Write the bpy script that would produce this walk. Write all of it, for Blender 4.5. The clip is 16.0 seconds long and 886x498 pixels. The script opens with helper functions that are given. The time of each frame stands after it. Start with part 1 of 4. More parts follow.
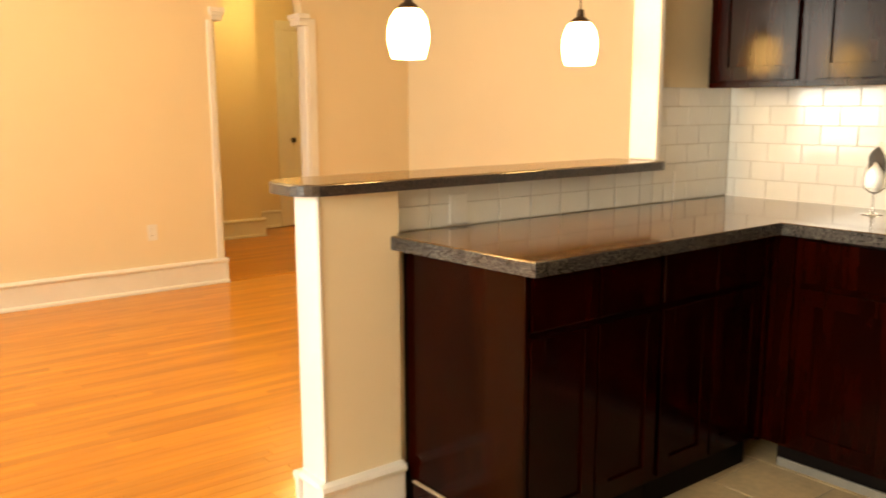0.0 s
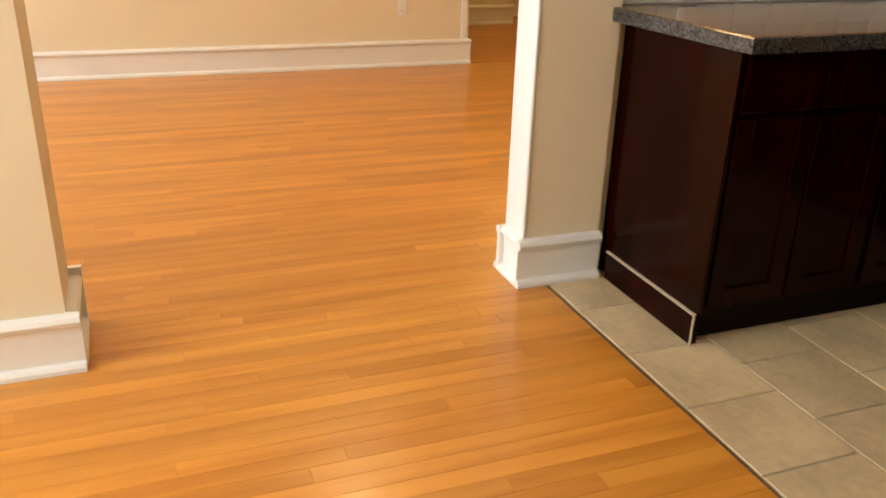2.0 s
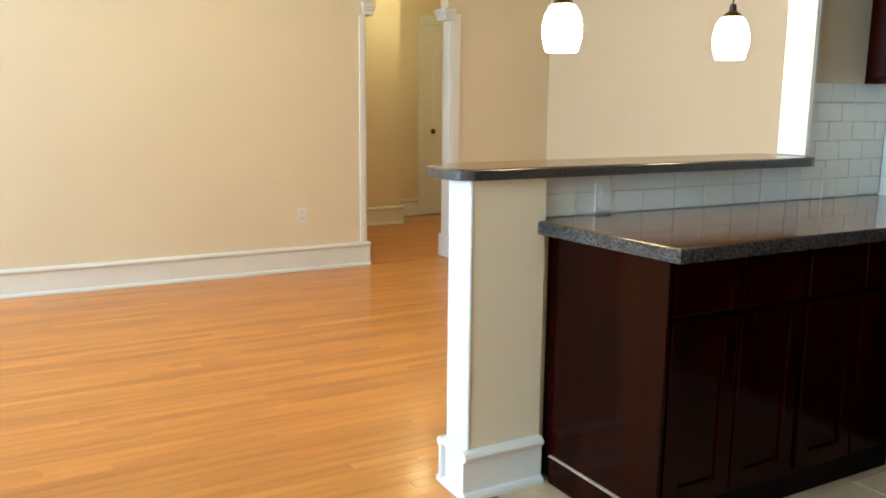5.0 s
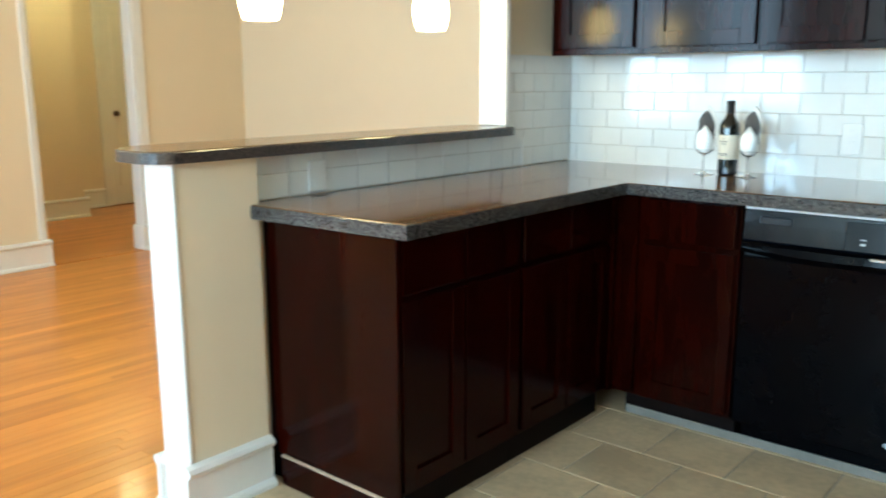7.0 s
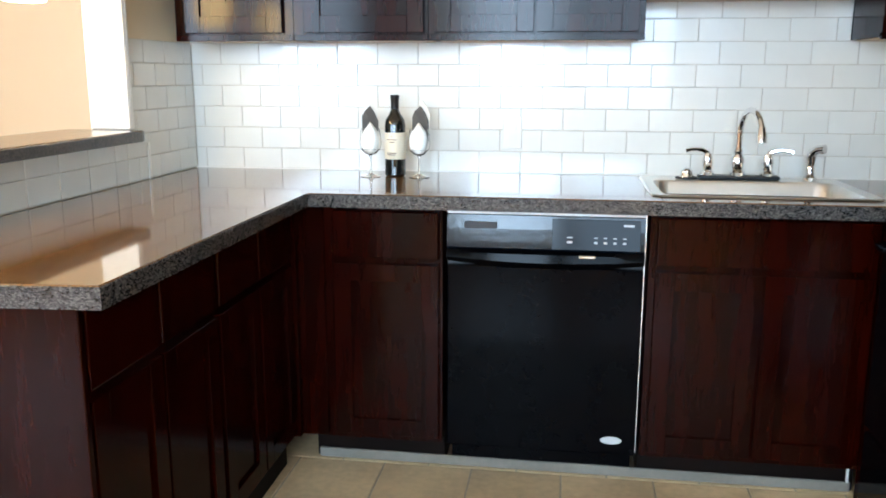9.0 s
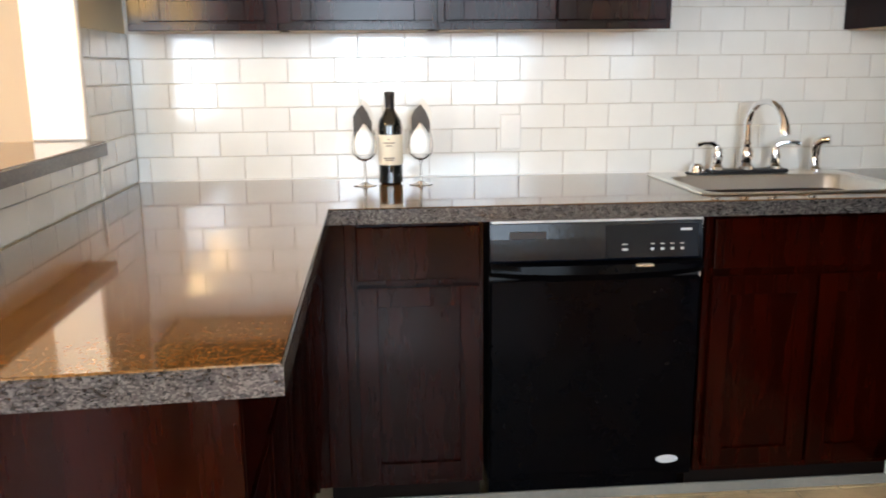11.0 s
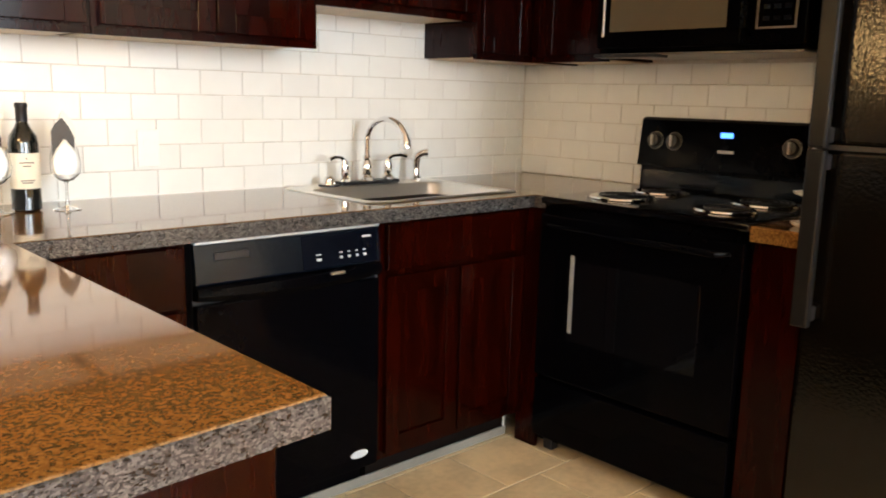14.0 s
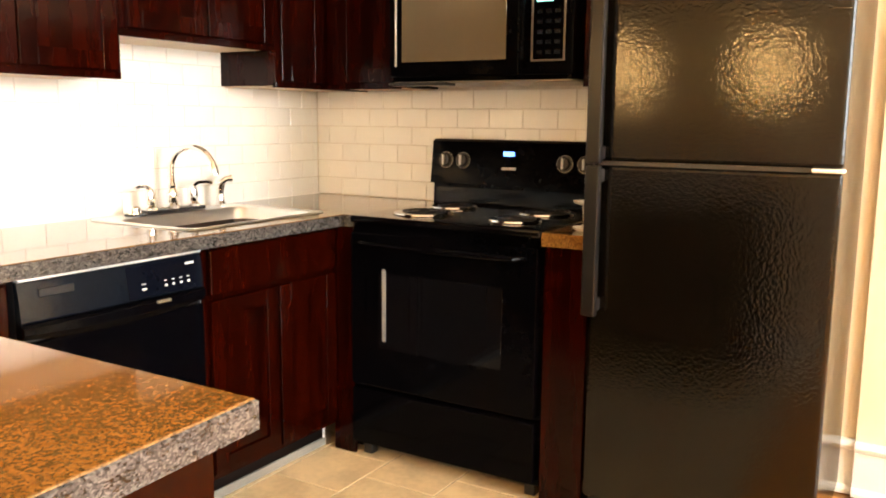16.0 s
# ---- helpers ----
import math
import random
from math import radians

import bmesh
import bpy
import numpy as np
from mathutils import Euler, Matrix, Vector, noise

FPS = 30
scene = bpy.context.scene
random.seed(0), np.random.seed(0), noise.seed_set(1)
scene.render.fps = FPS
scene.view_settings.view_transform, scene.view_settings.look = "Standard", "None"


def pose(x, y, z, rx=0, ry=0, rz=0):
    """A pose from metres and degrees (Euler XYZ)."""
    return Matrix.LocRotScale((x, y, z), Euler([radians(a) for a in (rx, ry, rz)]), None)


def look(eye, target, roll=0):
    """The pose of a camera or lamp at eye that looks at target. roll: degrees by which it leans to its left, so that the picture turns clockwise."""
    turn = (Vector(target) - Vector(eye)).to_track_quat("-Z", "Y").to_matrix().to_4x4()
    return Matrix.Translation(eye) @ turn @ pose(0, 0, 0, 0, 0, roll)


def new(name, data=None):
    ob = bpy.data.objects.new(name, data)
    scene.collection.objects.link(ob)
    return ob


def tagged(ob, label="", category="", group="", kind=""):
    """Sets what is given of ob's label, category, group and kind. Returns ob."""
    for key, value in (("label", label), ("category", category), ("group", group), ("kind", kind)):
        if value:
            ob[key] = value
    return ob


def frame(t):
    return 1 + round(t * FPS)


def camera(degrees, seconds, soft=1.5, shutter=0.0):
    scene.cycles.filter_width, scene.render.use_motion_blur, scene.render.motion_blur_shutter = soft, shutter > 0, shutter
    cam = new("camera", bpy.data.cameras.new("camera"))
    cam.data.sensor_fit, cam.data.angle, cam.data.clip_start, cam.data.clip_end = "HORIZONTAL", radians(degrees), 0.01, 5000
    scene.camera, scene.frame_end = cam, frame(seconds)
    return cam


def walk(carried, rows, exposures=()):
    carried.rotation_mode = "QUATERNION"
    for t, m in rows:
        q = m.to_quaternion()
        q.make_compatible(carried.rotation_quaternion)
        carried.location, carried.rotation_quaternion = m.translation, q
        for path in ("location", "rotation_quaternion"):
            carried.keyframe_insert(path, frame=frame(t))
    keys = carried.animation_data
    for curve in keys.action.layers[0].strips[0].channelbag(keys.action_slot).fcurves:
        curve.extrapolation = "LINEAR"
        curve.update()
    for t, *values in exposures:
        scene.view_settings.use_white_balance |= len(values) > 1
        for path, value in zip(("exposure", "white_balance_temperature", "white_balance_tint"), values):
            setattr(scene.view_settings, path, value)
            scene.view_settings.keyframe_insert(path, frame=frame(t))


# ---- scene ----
cam = camera(55.8, 16.0, soft=1.8, shutter=0.3)
EXPOSURE = [(0, -0.15, 8500, 8), (1, -0.5, 7300, 8), (1.6, -0.6, 6700, 8), (2.5, -0.5, 6000, 5), (3.5, -0.2, 4850, -6), (6, -0.5, 4700, -9), (6.5, -0.45, 4600, -13), (7, -0.15, 4700, -11), (8.5, 0.05, 4950, -2), (11, -0.2, 5800, 7), (12.5, -0.2, 5900, 8), (13.5, -0.05, 6050, 7), (14.5, 0.5, 6500, 9), (16, 1.1, 7100, 12)]
PATH = [
    (0, (2.182, -3.32, 1.313), (0.628, -2.107, 0.976), -0.2),
    (0.5, (2.27, -3.367, 1.298), (0.55, -2.4, 0.973), -0.0),
    (1, (2.32, -3.374, 1.317), (0.514, -2.602, 0.941), 1.1),
    (1.5, (2.309, -3.32, 1.25), (0.531, -2.648, 0.628), 1.8),
    (2, (2.367, -3.297, 1.223), (0.65, -2.635, 0.44), 1.7),
    (2.5, (2.386, -3.288, 1.232), (0.698, -2.595, 0.413), 1.0),
    (3, (2.371, -3.305, 1.23), (0.661, -2.544, 0.527), 0.7),
    (3.5, (2.288, -3.358, 1.265), (0.549, -2.491, 0.791), 0.1),
    (6, (2.253, -3.474, 1.303), (0.568, -2.437, 1.006), 0.2),
    (6.5, (2.184, -3.445, 1.286), (0.65, -2.202, 0.964), 0.1),
    (7, (2.105, -3.383, 1.279), (0.834, -1.89, 0.884), -0.1),
    (7.5, (2.009, -3.304, 1.276), (1.031, -1.602, 0.894), 0.0),
    (8, (1.839, -3.235, 1.266), (1.167, -1.39, 0.887), 0.0),
    (8.5, (1.637, -3.177, 1.269), (1.212, -1.264, 0.871), 0.2),
    (11, (0.768, -2.815, 1.265), (0.933, -0.866, 0.847), -0.5),
    (11.5, (0.666, -2.764, 1.272), (1.126, -0.857, 0.881), 0.1),
    (12, (0.571, -2.703, 1.275), (1.193, -0.84, 0.894), 0.2),
    (12.5, (0.41, -2.622, 1.274), (1.18, -0.815, 0.895), -0.0),
    (13, (0.295, -2.583, 1.274), (1.278, -0.884, 0.894), 0.8),
    (13.5, (0.213, -2.568, 1.25), (1.396, -0.996, 0.888), 1.1),
    (14, (0.134, -2.562, 1.246), (1.472, -1.12, 0.885), 1.4),
    (14.5, (0.042, -2.549, 1.248), (1.505, -1.236, 0.88), 1.5),
    (15, (-0.07, -2.569, 1.256), (1.513, -1.406, 0.879), 1.1),
    (15.5, (-0.114, -2.579, 1.269), (1.534, -1.502, 0.915), 0.6),
    (16, (-0.105, -2.552, 1.267), (1.589, -1.533, 0.959), 0.5),
]
walk(cam, [(t, look(eye, target, roll)) for t, eye, target, roll in PATH], [(t, e, k, c) for t, e, k, c in EXPOSURE])

# ---- world, daylight and exposure ----
CEIL = 2.72
EAST = 2.985
world = bpy.data.worlds.new("world")
scene.world = world
world.use_nodes = True
sky = world.node_tree.nodes.new("ShaderNodeTexSky")
sky.sky_type, sky.sun_disc = "NISHITA", False
sky.sun_elevation, sky.sun_rotation = radians(38), radians(35)
world.node_tree.links.new(sky.outputs[0], world.node_tree.nodes["Background"].inputs[0])
world.node_tree.nodes["Background"].inputs[1].default_value = 0.12
sun = new("sun", bpy.data.lights.new("sun", "SUN"))
sun.data.energy, sun.data.angle, sun.data.color = 2.5, radians(0.5), (1, 0.95, 0.86)
sun.matrix_world = look((6, 9, 9), (0, 0, 0))


def window_light(x0, x1, z0, z1, power):
    lamp = new("window_light", bpy.data.lights.new("window_light", "AREA"))
    lamp.data.shape, lamp.data.size, lamp.data.size_y = "RECTANGLE", x1 - x0, z1 - z0
    lamp.data.energy, lamp.data.color = power, (0.86, 0.93, 1.0)
    lamp.matrix_world = look(((x0 + x1) / 2, -6.56, (z0 + z1) / 2), ((x0 + x1) / 2, 0, (z0 + z1) / 2 - 0.4))


WINDOWS = [(-3.4, -2.3), (-1.9, -0.8), (0.35, 1.35), (1.55, 2.55)]
WZ0, WZM, WZ1 = 0.9, 1.67, 2.5
for (wx0, wx1), power in zip(WINDOWS, (100, 100, 170, 62)):
    window_light(wx0, wx1, WZ0, WZ1, power)


def warm_lamp(x, y, z, power, size=0.12, color=(1.0, 0.72, 0.38)):
    lamp = new("lamp_glow", bpy.data.lights.new("lamp_glow", "POINT"))
    lamp.data.energy, lamp.data.shadow_soft_size, lamp.data.color = power, size, color
    lamp.location = (x, y, z)


# ---- materials ----
def mat(name, color, rough=0.5, metal=0.0, vary=0.12, scale=6.0, fine=60.0, bump=0.05, color2=None, random_amount=0.0,
        stretch=(1, 1, 1), coat=0.0, spec=0.5, coat_rough=0.08, coat_bump=False, bump_scale=None, rough_vary=0.1):
    m = bpy.data.materials.new(name)
    m.use_nodes = True
    nt = m.node_tree
    b = nt.nodes["Principled BSDF"]
    N, L = nt.nodes.new, nt.links.new
    tc = N("ShaderNodeTexCoord")
    mp = N("ShaderNodeMapping")
    mp.inputs["Scale"].default_value = stretch
    L(tc.outputs["Object"], mp.inputs[0])
    oi = N("ShaderNodeObjectInfo")
    shift = N("ShaderNodeVectorMath")
    shift.operation = "MULTIPLY_ADD"
    L(oi.outputs["Random"], shift.inputs[0])
    shift.inputs[1].default_value = (37.0, 23.0, 11.0)
    L(mp.outputs[0], shift.inputs[2])
    n1, n2 = N("ShaderNodeTexNoise"), N("ShaderNodeTexNoise")
    n1.inputs["Scale"].default_value, n2.inputs["Scale"].default_value = scale, fine
    n1.inputs["Detail"].default_value, n2.inputs["Detail"].default_value = 4, 3
    L(shift.outputs[0], n1.inputs[0])
    L(shift.outputs[0], n2.inputs[0])
    c2 = color2 or tuple(c * (1 - vary * 2) for c in color)
    ramp = N("ShaderNodeValToRGB")
    ramp.color_ramp.elements[0].position, ramp.color_ramp.elements[1].position = 0.32, 0.68
    ramp.color_ramp.elements[0].color, ramp.color_ramp.elements[1].color = (*c2, 1), (*color, 1)
    add = N("ShaderNodeMath")
    add.operation = "MULTIPLY_ADD"
    L(n2.outputs[0], add.inputs[0])
    add.inputs[1].default_value = 0.35
    L(n1.outputs[0], add.inputs[2])
    sub = N("ShaderNodeMath")
    sub.operation = "SUBTRACT"
    L(add.outputs[0], sub.inputs[0])
    sub.inputs[1].default_value = 0.175
    L(sub.outputs[0], ramp.inputs[0])
    out = ramp.outputs[0]
    if random_amount:
        hsv = N("ShaderNodeHueSaturation")
        mr = N("ShaderNodeMapRange")
        mr.inputs["To Min"].default_value, mr.inputs["To Max"].default_value = 1 - random_amount, 1 + random_amount
        L(oi.outputs["Random"], mr.inputs[0])
        L(mr.outputs[0], hsv.inputs["Value"])
        L(out, hsv.inputs["Color"])
        out = hsv.outputs[0]
    L(out, b.inputs["Base Color"])
    rr = N("ShaderNodeMapRange")
    rr.inputs["To Min"].default_value, rr.inputs["To Max"].default_value = max(0.02, rough - rough * rough_vary), min(1, rough + rough * rough_vary)
    L(n1.outputs[0], rr.inputs[0])
    L(rr.outputs[0], b.inputs["Roughness"])
    b.inputs["Metallic"].default_value = metal
    b.inputs["Coat Weight"].default_value = coat
    b.inputs["Coat Roughness"].default_value = coat_rough
    b.inputs["Specular IOR Level"].default_value = spec
    if bump:
        bp = N("ShaderNodeBump")
        bp.inputs["Strength"].default_value, bp.inputs["Distance"].default_value = bump, 0.01
        src = n2
        if bump_scale:
            src = N("ShaderNodeTexNoise")
            src.inputs["Scale"].default_value, src.inputs["Detail"].default_value = bump_scale, 2
            L(mp.outputs[0], src.inputs[0])
        L(src.outputs[0], bp.inputs["Height"])
        L(bp.outputs[0], b.inputs["Normal"])
        if coat_bump:
            L(bp.outputs[0], b.inputs["Coat Normal"])
    return m


def granite(name, stops, scale=420, rough=0.09, coat=0.5, span=(0.45, 1.4), spec=0.5, stretch=(1, 1, 1)):
    """Fine speckle: cells of their own shade over a clouded ground."""
    m = bpy.data.materials.new(name)
    m.use_nodes = True
    nt = m.node_tree
    b = nt.nodes["Principled BSDF"]
    N, L = nt.nodes.new, nt.links.new
    tc = N("ShaderNodeTexCoord")
    v = N("ShaderNodeTexVoronoi")
    v.inputs["Scale"].default_value = scale
    n, big = N("ShaderNodeTexNoise"), N("ShaderNodeTexNoise")
    n.inputs["Scale"].default_value, n.inputs["Detail"].default_value = scale * 0.32, 5
    big.inputs["Scale"].default_value, big.inputs["Detail"].default_value = 14, 3
    mp = N("ShaderNodeMapping")
    mp.inputs["Scale"].default_value = stretch
    L(tc.outputs["Object"], mp.inputs[0])
    for node in (v, n, big):
        L(mp.outputs[0], node.inputs[0])
    sep = N("ShaderNodeSeparateColor")
    L(v.outputs["Color"], sep.inputs[0])
    last = sep.outputs[0]
    soften = N("ShaderNodeMath")
    soften.operation = "MULTIPLY"
    L(last, soften.inputs[0])
    soften.inputs[1].default_value = 0.6
    last = soften.outputs[0]
    for node, gain in ((n, 0.9), (big, 0.4)):
        mix = N("ShaderNodeMath")
        mix.operation = "MULTIPLY_ADD"
        L(node.outputs[0], mix.inputs[0])
        mix.inputs[1].default_value = gain
        L(last, mix.inputs[2])
        last = mix.outputs[0]
    mr = N("ShaderNodeMapRange")
    mr.inputs["From Min"].default_value, mr.inputs["From Max"].default_value = span
    L(last, mr.inputs[0])
    ramp = N("ShaderNodeValToRGB")
    el = ramp.color_ramp.elements
    el[0].position, el[0].color = stops[0][0], (*stops[0][1], 1)
    el[1].position, el[1].color = stops[-1][0], (*stops[-1][1], 1)
    for p, c in stops[1:-1]:
        el.new(p).color = (*c, 1)
    L(mr.outputs[0], ramp.inputs[0])
    L(ramp.outputs[0], b.inputs["Base Color"])
    b.inputs["Roughness"].default_value = rough
    b.inputs["Coat Weight"].default_value, b.inputs["Coat Roughness"].default_value = coat, 0.03
    b.inputs["Specular IOR Level"].default_value = spec
    return m


def glow(name, color, strength):
    m = bpy.data.materials.new(name)
    m.use_nodes = True
    b = m.node_tree.nodes["Principled BSDF"]
    b.inputs["Base Color"].default_value = (*color, 1)
    b.inputs["Emission Color"].default_value = (*color, 1)
    b.inputs["Emission Strength"].default_value = strength
    return m


def glass(name, color=(1, 1, 1), rough=0.0, ior=1.45):
    m = bpy.data.materials.new(name)
    m.use_nodes = True
    b = m.node_tree.nodes["Principled BSDF"]
    b.inputs["Base Color"].default_value = (*color, 1)
    b.inputs["Transmission Weight"].default_value, b.inputs["Roughness"].default_value, b.inputs["IOR"].default_value = 1.0, rough, ior
    return m


M_WALL = mat("wall_paint", (0.79, 0.68, 0.485), 0.6, vary=0.02, scale=1.5, bump=0.03, fine=220)
M_TRIM = mat("trim_paint", (0.82, 0.81, 0.77), 0.35, vary=0.03, scale=3, bump=0.02)
M_CEIL = mat("ceiling_paint", (0.82, 0.78, 0.68), 0.8, vary=0.03, scale=2)
M_TILE = mat("subway_glaze", (0.80, 0.80, 0.76), 0.17, vary=0.02, scale=8, fine=18, bump=0.05, random_amount=0.025, coat=0.6, coat_rough=0.05, coat_bump=True, bump_scale=14)
M_GROUT = mat("wall_grout", (0.66, 0.62, 0.55), 0.85, vary=0.12, scale=20)
M_FTILE = mat("floor_tile_glaze", (0.70, 0.54, 0.32), 0.42, vary=0.2, scale=5, fine=40, bump=0.04, color2=(0.50, 0.38, 0.225), random_amount=0.07)
M_FGROUT = mat("floor_grout", (0.47, 0.41, 0.32), 0.9, vary=0.15, scale=25)
M_PLANK = mat("oak_varnish", (0.68, 0.29, 0.045), 0.3, vary=0.2, scale=2.0, fine=9, bump=0.015, color2=(0.50, 0.185, 0.022), random_amount=0.08, stretch=(5, 0.45, 1), coat=0.1)
M_SUB = mat("subfloor", (0.30, 0.13, 0.035), 0.8)
M_CAB = mat("cherry_stain", (0.0155, 0.0011, 0.0002), 0.5, vary=0.2, scale=3, fine=30, bump=0.02, color2=(0.0045, 0.0004, 0.0001), stretch=(6, 6, 0.7), coat=0.28, spec=0.0, coat_rough=0.15)
M_TOE = mat("toe_kick_stain", (0.006, 0.003, 0.002), 0.6, vary=0.2, spec=0.1)
M_MAPLE = mat("cabinet_underside", (0.62, 0.5, 0.34), 0.5, vary=0.1, stretch=(8, 1, 1))
M_GRAN = granite("brown_speckled_top", [(0.14, (0.070, 0.032, 0.009)), (0.34, (0.122, 0.058, 0.015)), (0.66, (0.162, 0.080, 0.022)), (0.93, (0.215, 0.110, 0.034))], 290, 0.07, 0.22, (0.5, 1.3), 0.5)
M_EDGE = granite("grey_speckled_edge", [(0.14, (0.007, 0.007, 0.007)), (0.36, (0.038, 0.035, 0.034)), (0.65, (0.066, 0.061, 0.058)), (0.98, (0.12, 0.112, 0.105))], 270, 0.25, 0.1, (0.55, 1.3), 0.4, (1, 1, 1.5))
M_BLACK = mat("black_enamel", (0.0012, 0.0012, 0.0018), 0.1, vary=0.1, bump=0.0, spec=0.045)
M_ENAMEL = mat("glossy_cooktop_enamel", (0.0015, 0.0015, 0.002), 0.09, vary=0.1, bump=0.0, spec=0.45)
M_DIAL = mat("grey_dial_plastic", (0.055, 0.052, 0.048), 0.25, spec=0.5, bump=0.01)
M_FRIDGE = mat("pebbled_black", (0.003, 0.0022, 0.0014), 0.4, vary=0.1, bump=0.07, bump_scale=115, spec=0.0, coat=0.7, coat_rough=0.1, stretch=(1, 1, 1), coat_bump=True)
M_DPLAS = mat("black_plastic", (0.012, 0.012, 0.014), 0.35, vary=0.1)
M_GREY = mat("grey_plastic", (0.004, 0.006, 0.010), 0.15, vary=0.06, spec=0.2, coat=0.14)
M_SMOKE = mat("smoked_glass", (0.003, 0.003, 0.004), 0.04, vary=0.02, bump=0.0, spec=0.2)
M_MESH = mat("mesh_glass", (0.10, 0.085, 0.06), 0.08, vary=0.02, bump=0.0, coat=1.0)
M_CHROME = mat("chrome", (0.86, 0.86, 0.87), 0.08, metal=1.0, vary=0.02, bump=0.0)
M_STEEL = mat("brushed_steel", (0.80, 0.79, 0.76), 0.33, metal=1.0, vary=0.04, fine=120, bump=0.006, stretch=(1, 6, 1))
M_WORN = mat("worn_metal_trim", (0.22, 0.2, 0.18), 0.35, metal=0.7)
M_PRINT = mat("faded_print", (0.2, 0.19, 0.17), 0.5)
M_HANDLE = mat("satin_black_plastic", (0.008, 0.0075, 0.007), 0.3, spec=0.22, bump=0.01)
M_BRONZE = mat("dark_bronze", (0.07, 0.045, 0.03), 0.35, metal=0.8, vary=0.1)
M_WHITE = mat("white_plastic", (0.8, 0.79, 0.75), 0.4, vary=0.02)
M_LAMPGLASS = glow("lit_ceiling_glass", (1.0, 0.78, 0.5), 9.0)
M_SHADE = glow("lit_opal_glass", (1.0, 0.60, 0.23), 55.0)
M_BLUE = glow("blue_display", (0.08, 0.25, 1.0), 3.0)
M_TEAL = glow("teal_display", (0.2, 0.8, 0.8), 1.2)
M_GLASS = glass("clear_glass")
M_BOTTLE = mat("dark_wine_glass", (0.006, 0.007, 0.006), 0.05, vary=0.05, bump=0.0, coat=0.5)
M_LABEL = mat("paper_label", (0.78, 0.71, 0.56), 0.6, vary=0.05)
M_INK = mat("label_ink", (0.12, 0.09, 0.07), 0.6)
M_NAPW = mat("white_linen", (0.8, 0.77, 0.7), 0.85, vary=0.05, fine=300, bump=0.15)
M_NAPG = mat("grey_linen", (0.10, 0.092, 0.085), 0.85, vary=0.1, fine=300, bump=0.15)
M_MARK = mat("pale_print", (0.55, 0.57, 0.6), 0.4, vary=0.02)
M_PORC = mat("white_porcelain", (0.8, 0.8, 0.78), 0.2, vary=0.02)


# ---- mesh helpers ----
def box(bm, lo, hi, bevel=0.0, segs=1):
    r = bmesh.ops.create_cube(bm, size=1.0)
    vs = r["verts"]
    for v in vs:
        v.co = Vector([lo[i] + (v.co[i] + 0.5) * (hi[i] - lo[i]) for i in range(3)])
    if bevel:
        es = list({e for v in vs for e in v.link_edges})
        bmesh.ops.bevel(bm, geom=es, offset=bevel, segments=segs, affect="EDGES", profile=0.5)
    return bm


def boxes(*items, bevel=0.0, segs=1):
    bm = bmesh.new()
    for lo, hi in items:
        box(bm, lo, hi, bevel, segs)
    return bm


def lathe(profile, center, segs=28, bm=None, close=False):
    bm = bm or bmesh.new()
    rings = []
    for r, z in profile:
        if r < 1e-5:
            rings.append([bm.verts.new((center[0], center[1], center[2] + z))])
        else:
            rings.append([bm.verts.new((center[0] + r * math.cos(2 * math.pi * k / segs), center[1] + r * math.sin(2 * math.pi * k / segs), center[2] + z)) for k in range(segs)])
    for a, b in zip(rings, rings[1:]):
        for k in range(segs):
            j = (k + 1) % segs
            if len(a) == 1 and len(b) > 1:
                bm.faces.new((a[0], b[j], b[k]))
            elif len(b) == 1 and len(a) > 1:
                bm.faces.new((a[k], a[j], b[0]))
            elif len(a) > 1:
                bm.faces.new((a[k], a[j], b[j], b[k]))
    return bm


def tube(points, radius, segs=12, bm=None, radii=None):
    bm = bm or bmesh.new()
    pts = [Vector(p) for p in points]
    rings = []
    up = Vector((0.13, 0.37, 0.92)).normalized()
    for i, p in enumerate(pts):
        d = (pts[min(i + 1, len(pts) - 1)] - pts[max(i - 1, 0)]).normalized()
        a = d.cross(up).normalized()
        b = d.cross(a).normalized()
        r = radii[i] if radii else radius
        rings.append([bm.verts.new(p + a * (r * math.cos(2 * math.pi * k / segs)) + b * (r * math.sin(2 * math.pi * k / segs))) for k in range(segs)])
    for a, b in zip(rings, rings[1:]):
        for k in range(segs):
            j = (k + 1) % segs
            bm.faces.new((a[k], a[j], b[j], b[k]))
    bm.faces.new(rings[0])
    bm.faces.new(rings[-1][::-1])
    return bm


def disc(center, normal, radius, depth, segs=24, bm=None):
    n = Vector(normal).normalized()
    c = Vector(center)
    return tube([c, c + n * depth * 0.85, c + n * depth], radius, segs, bm, radii=[radius, radius, radius * 0.93])


def ring_disc(y, z, r):
    """A thin raised ring round a dial on the backguard."""
    pts = [(EAST - 0.1165 + 0.12 * r * math.sin(a), y + r * math.cos(a), z + r * math.sin(a)) for a in [2 * math.pi * k / 24 for k in range(25)]]
    return tube(pts, 0.0022, 6)


def link_mesh(name, bm, material, smooth=False):
    bmesh.ops.recalc_face_normals(bm, faces=bm.faces)
    me = bpy.data.meshes.new(name)
    bm.to_mesh(me)
    bm.free()
    me.materials.append(material)
    if smooth:
        for p in me.polygons:
            p.use_smooth = True
        me.set_sharp_from_angle(angle=radians(35))
    return new(name, me)


def thing(name, base, label, category, group=""):
    e = new(name)
    e.empty_display_size = 0.1
    e.location = base
    return tagged(e, label, category, group)


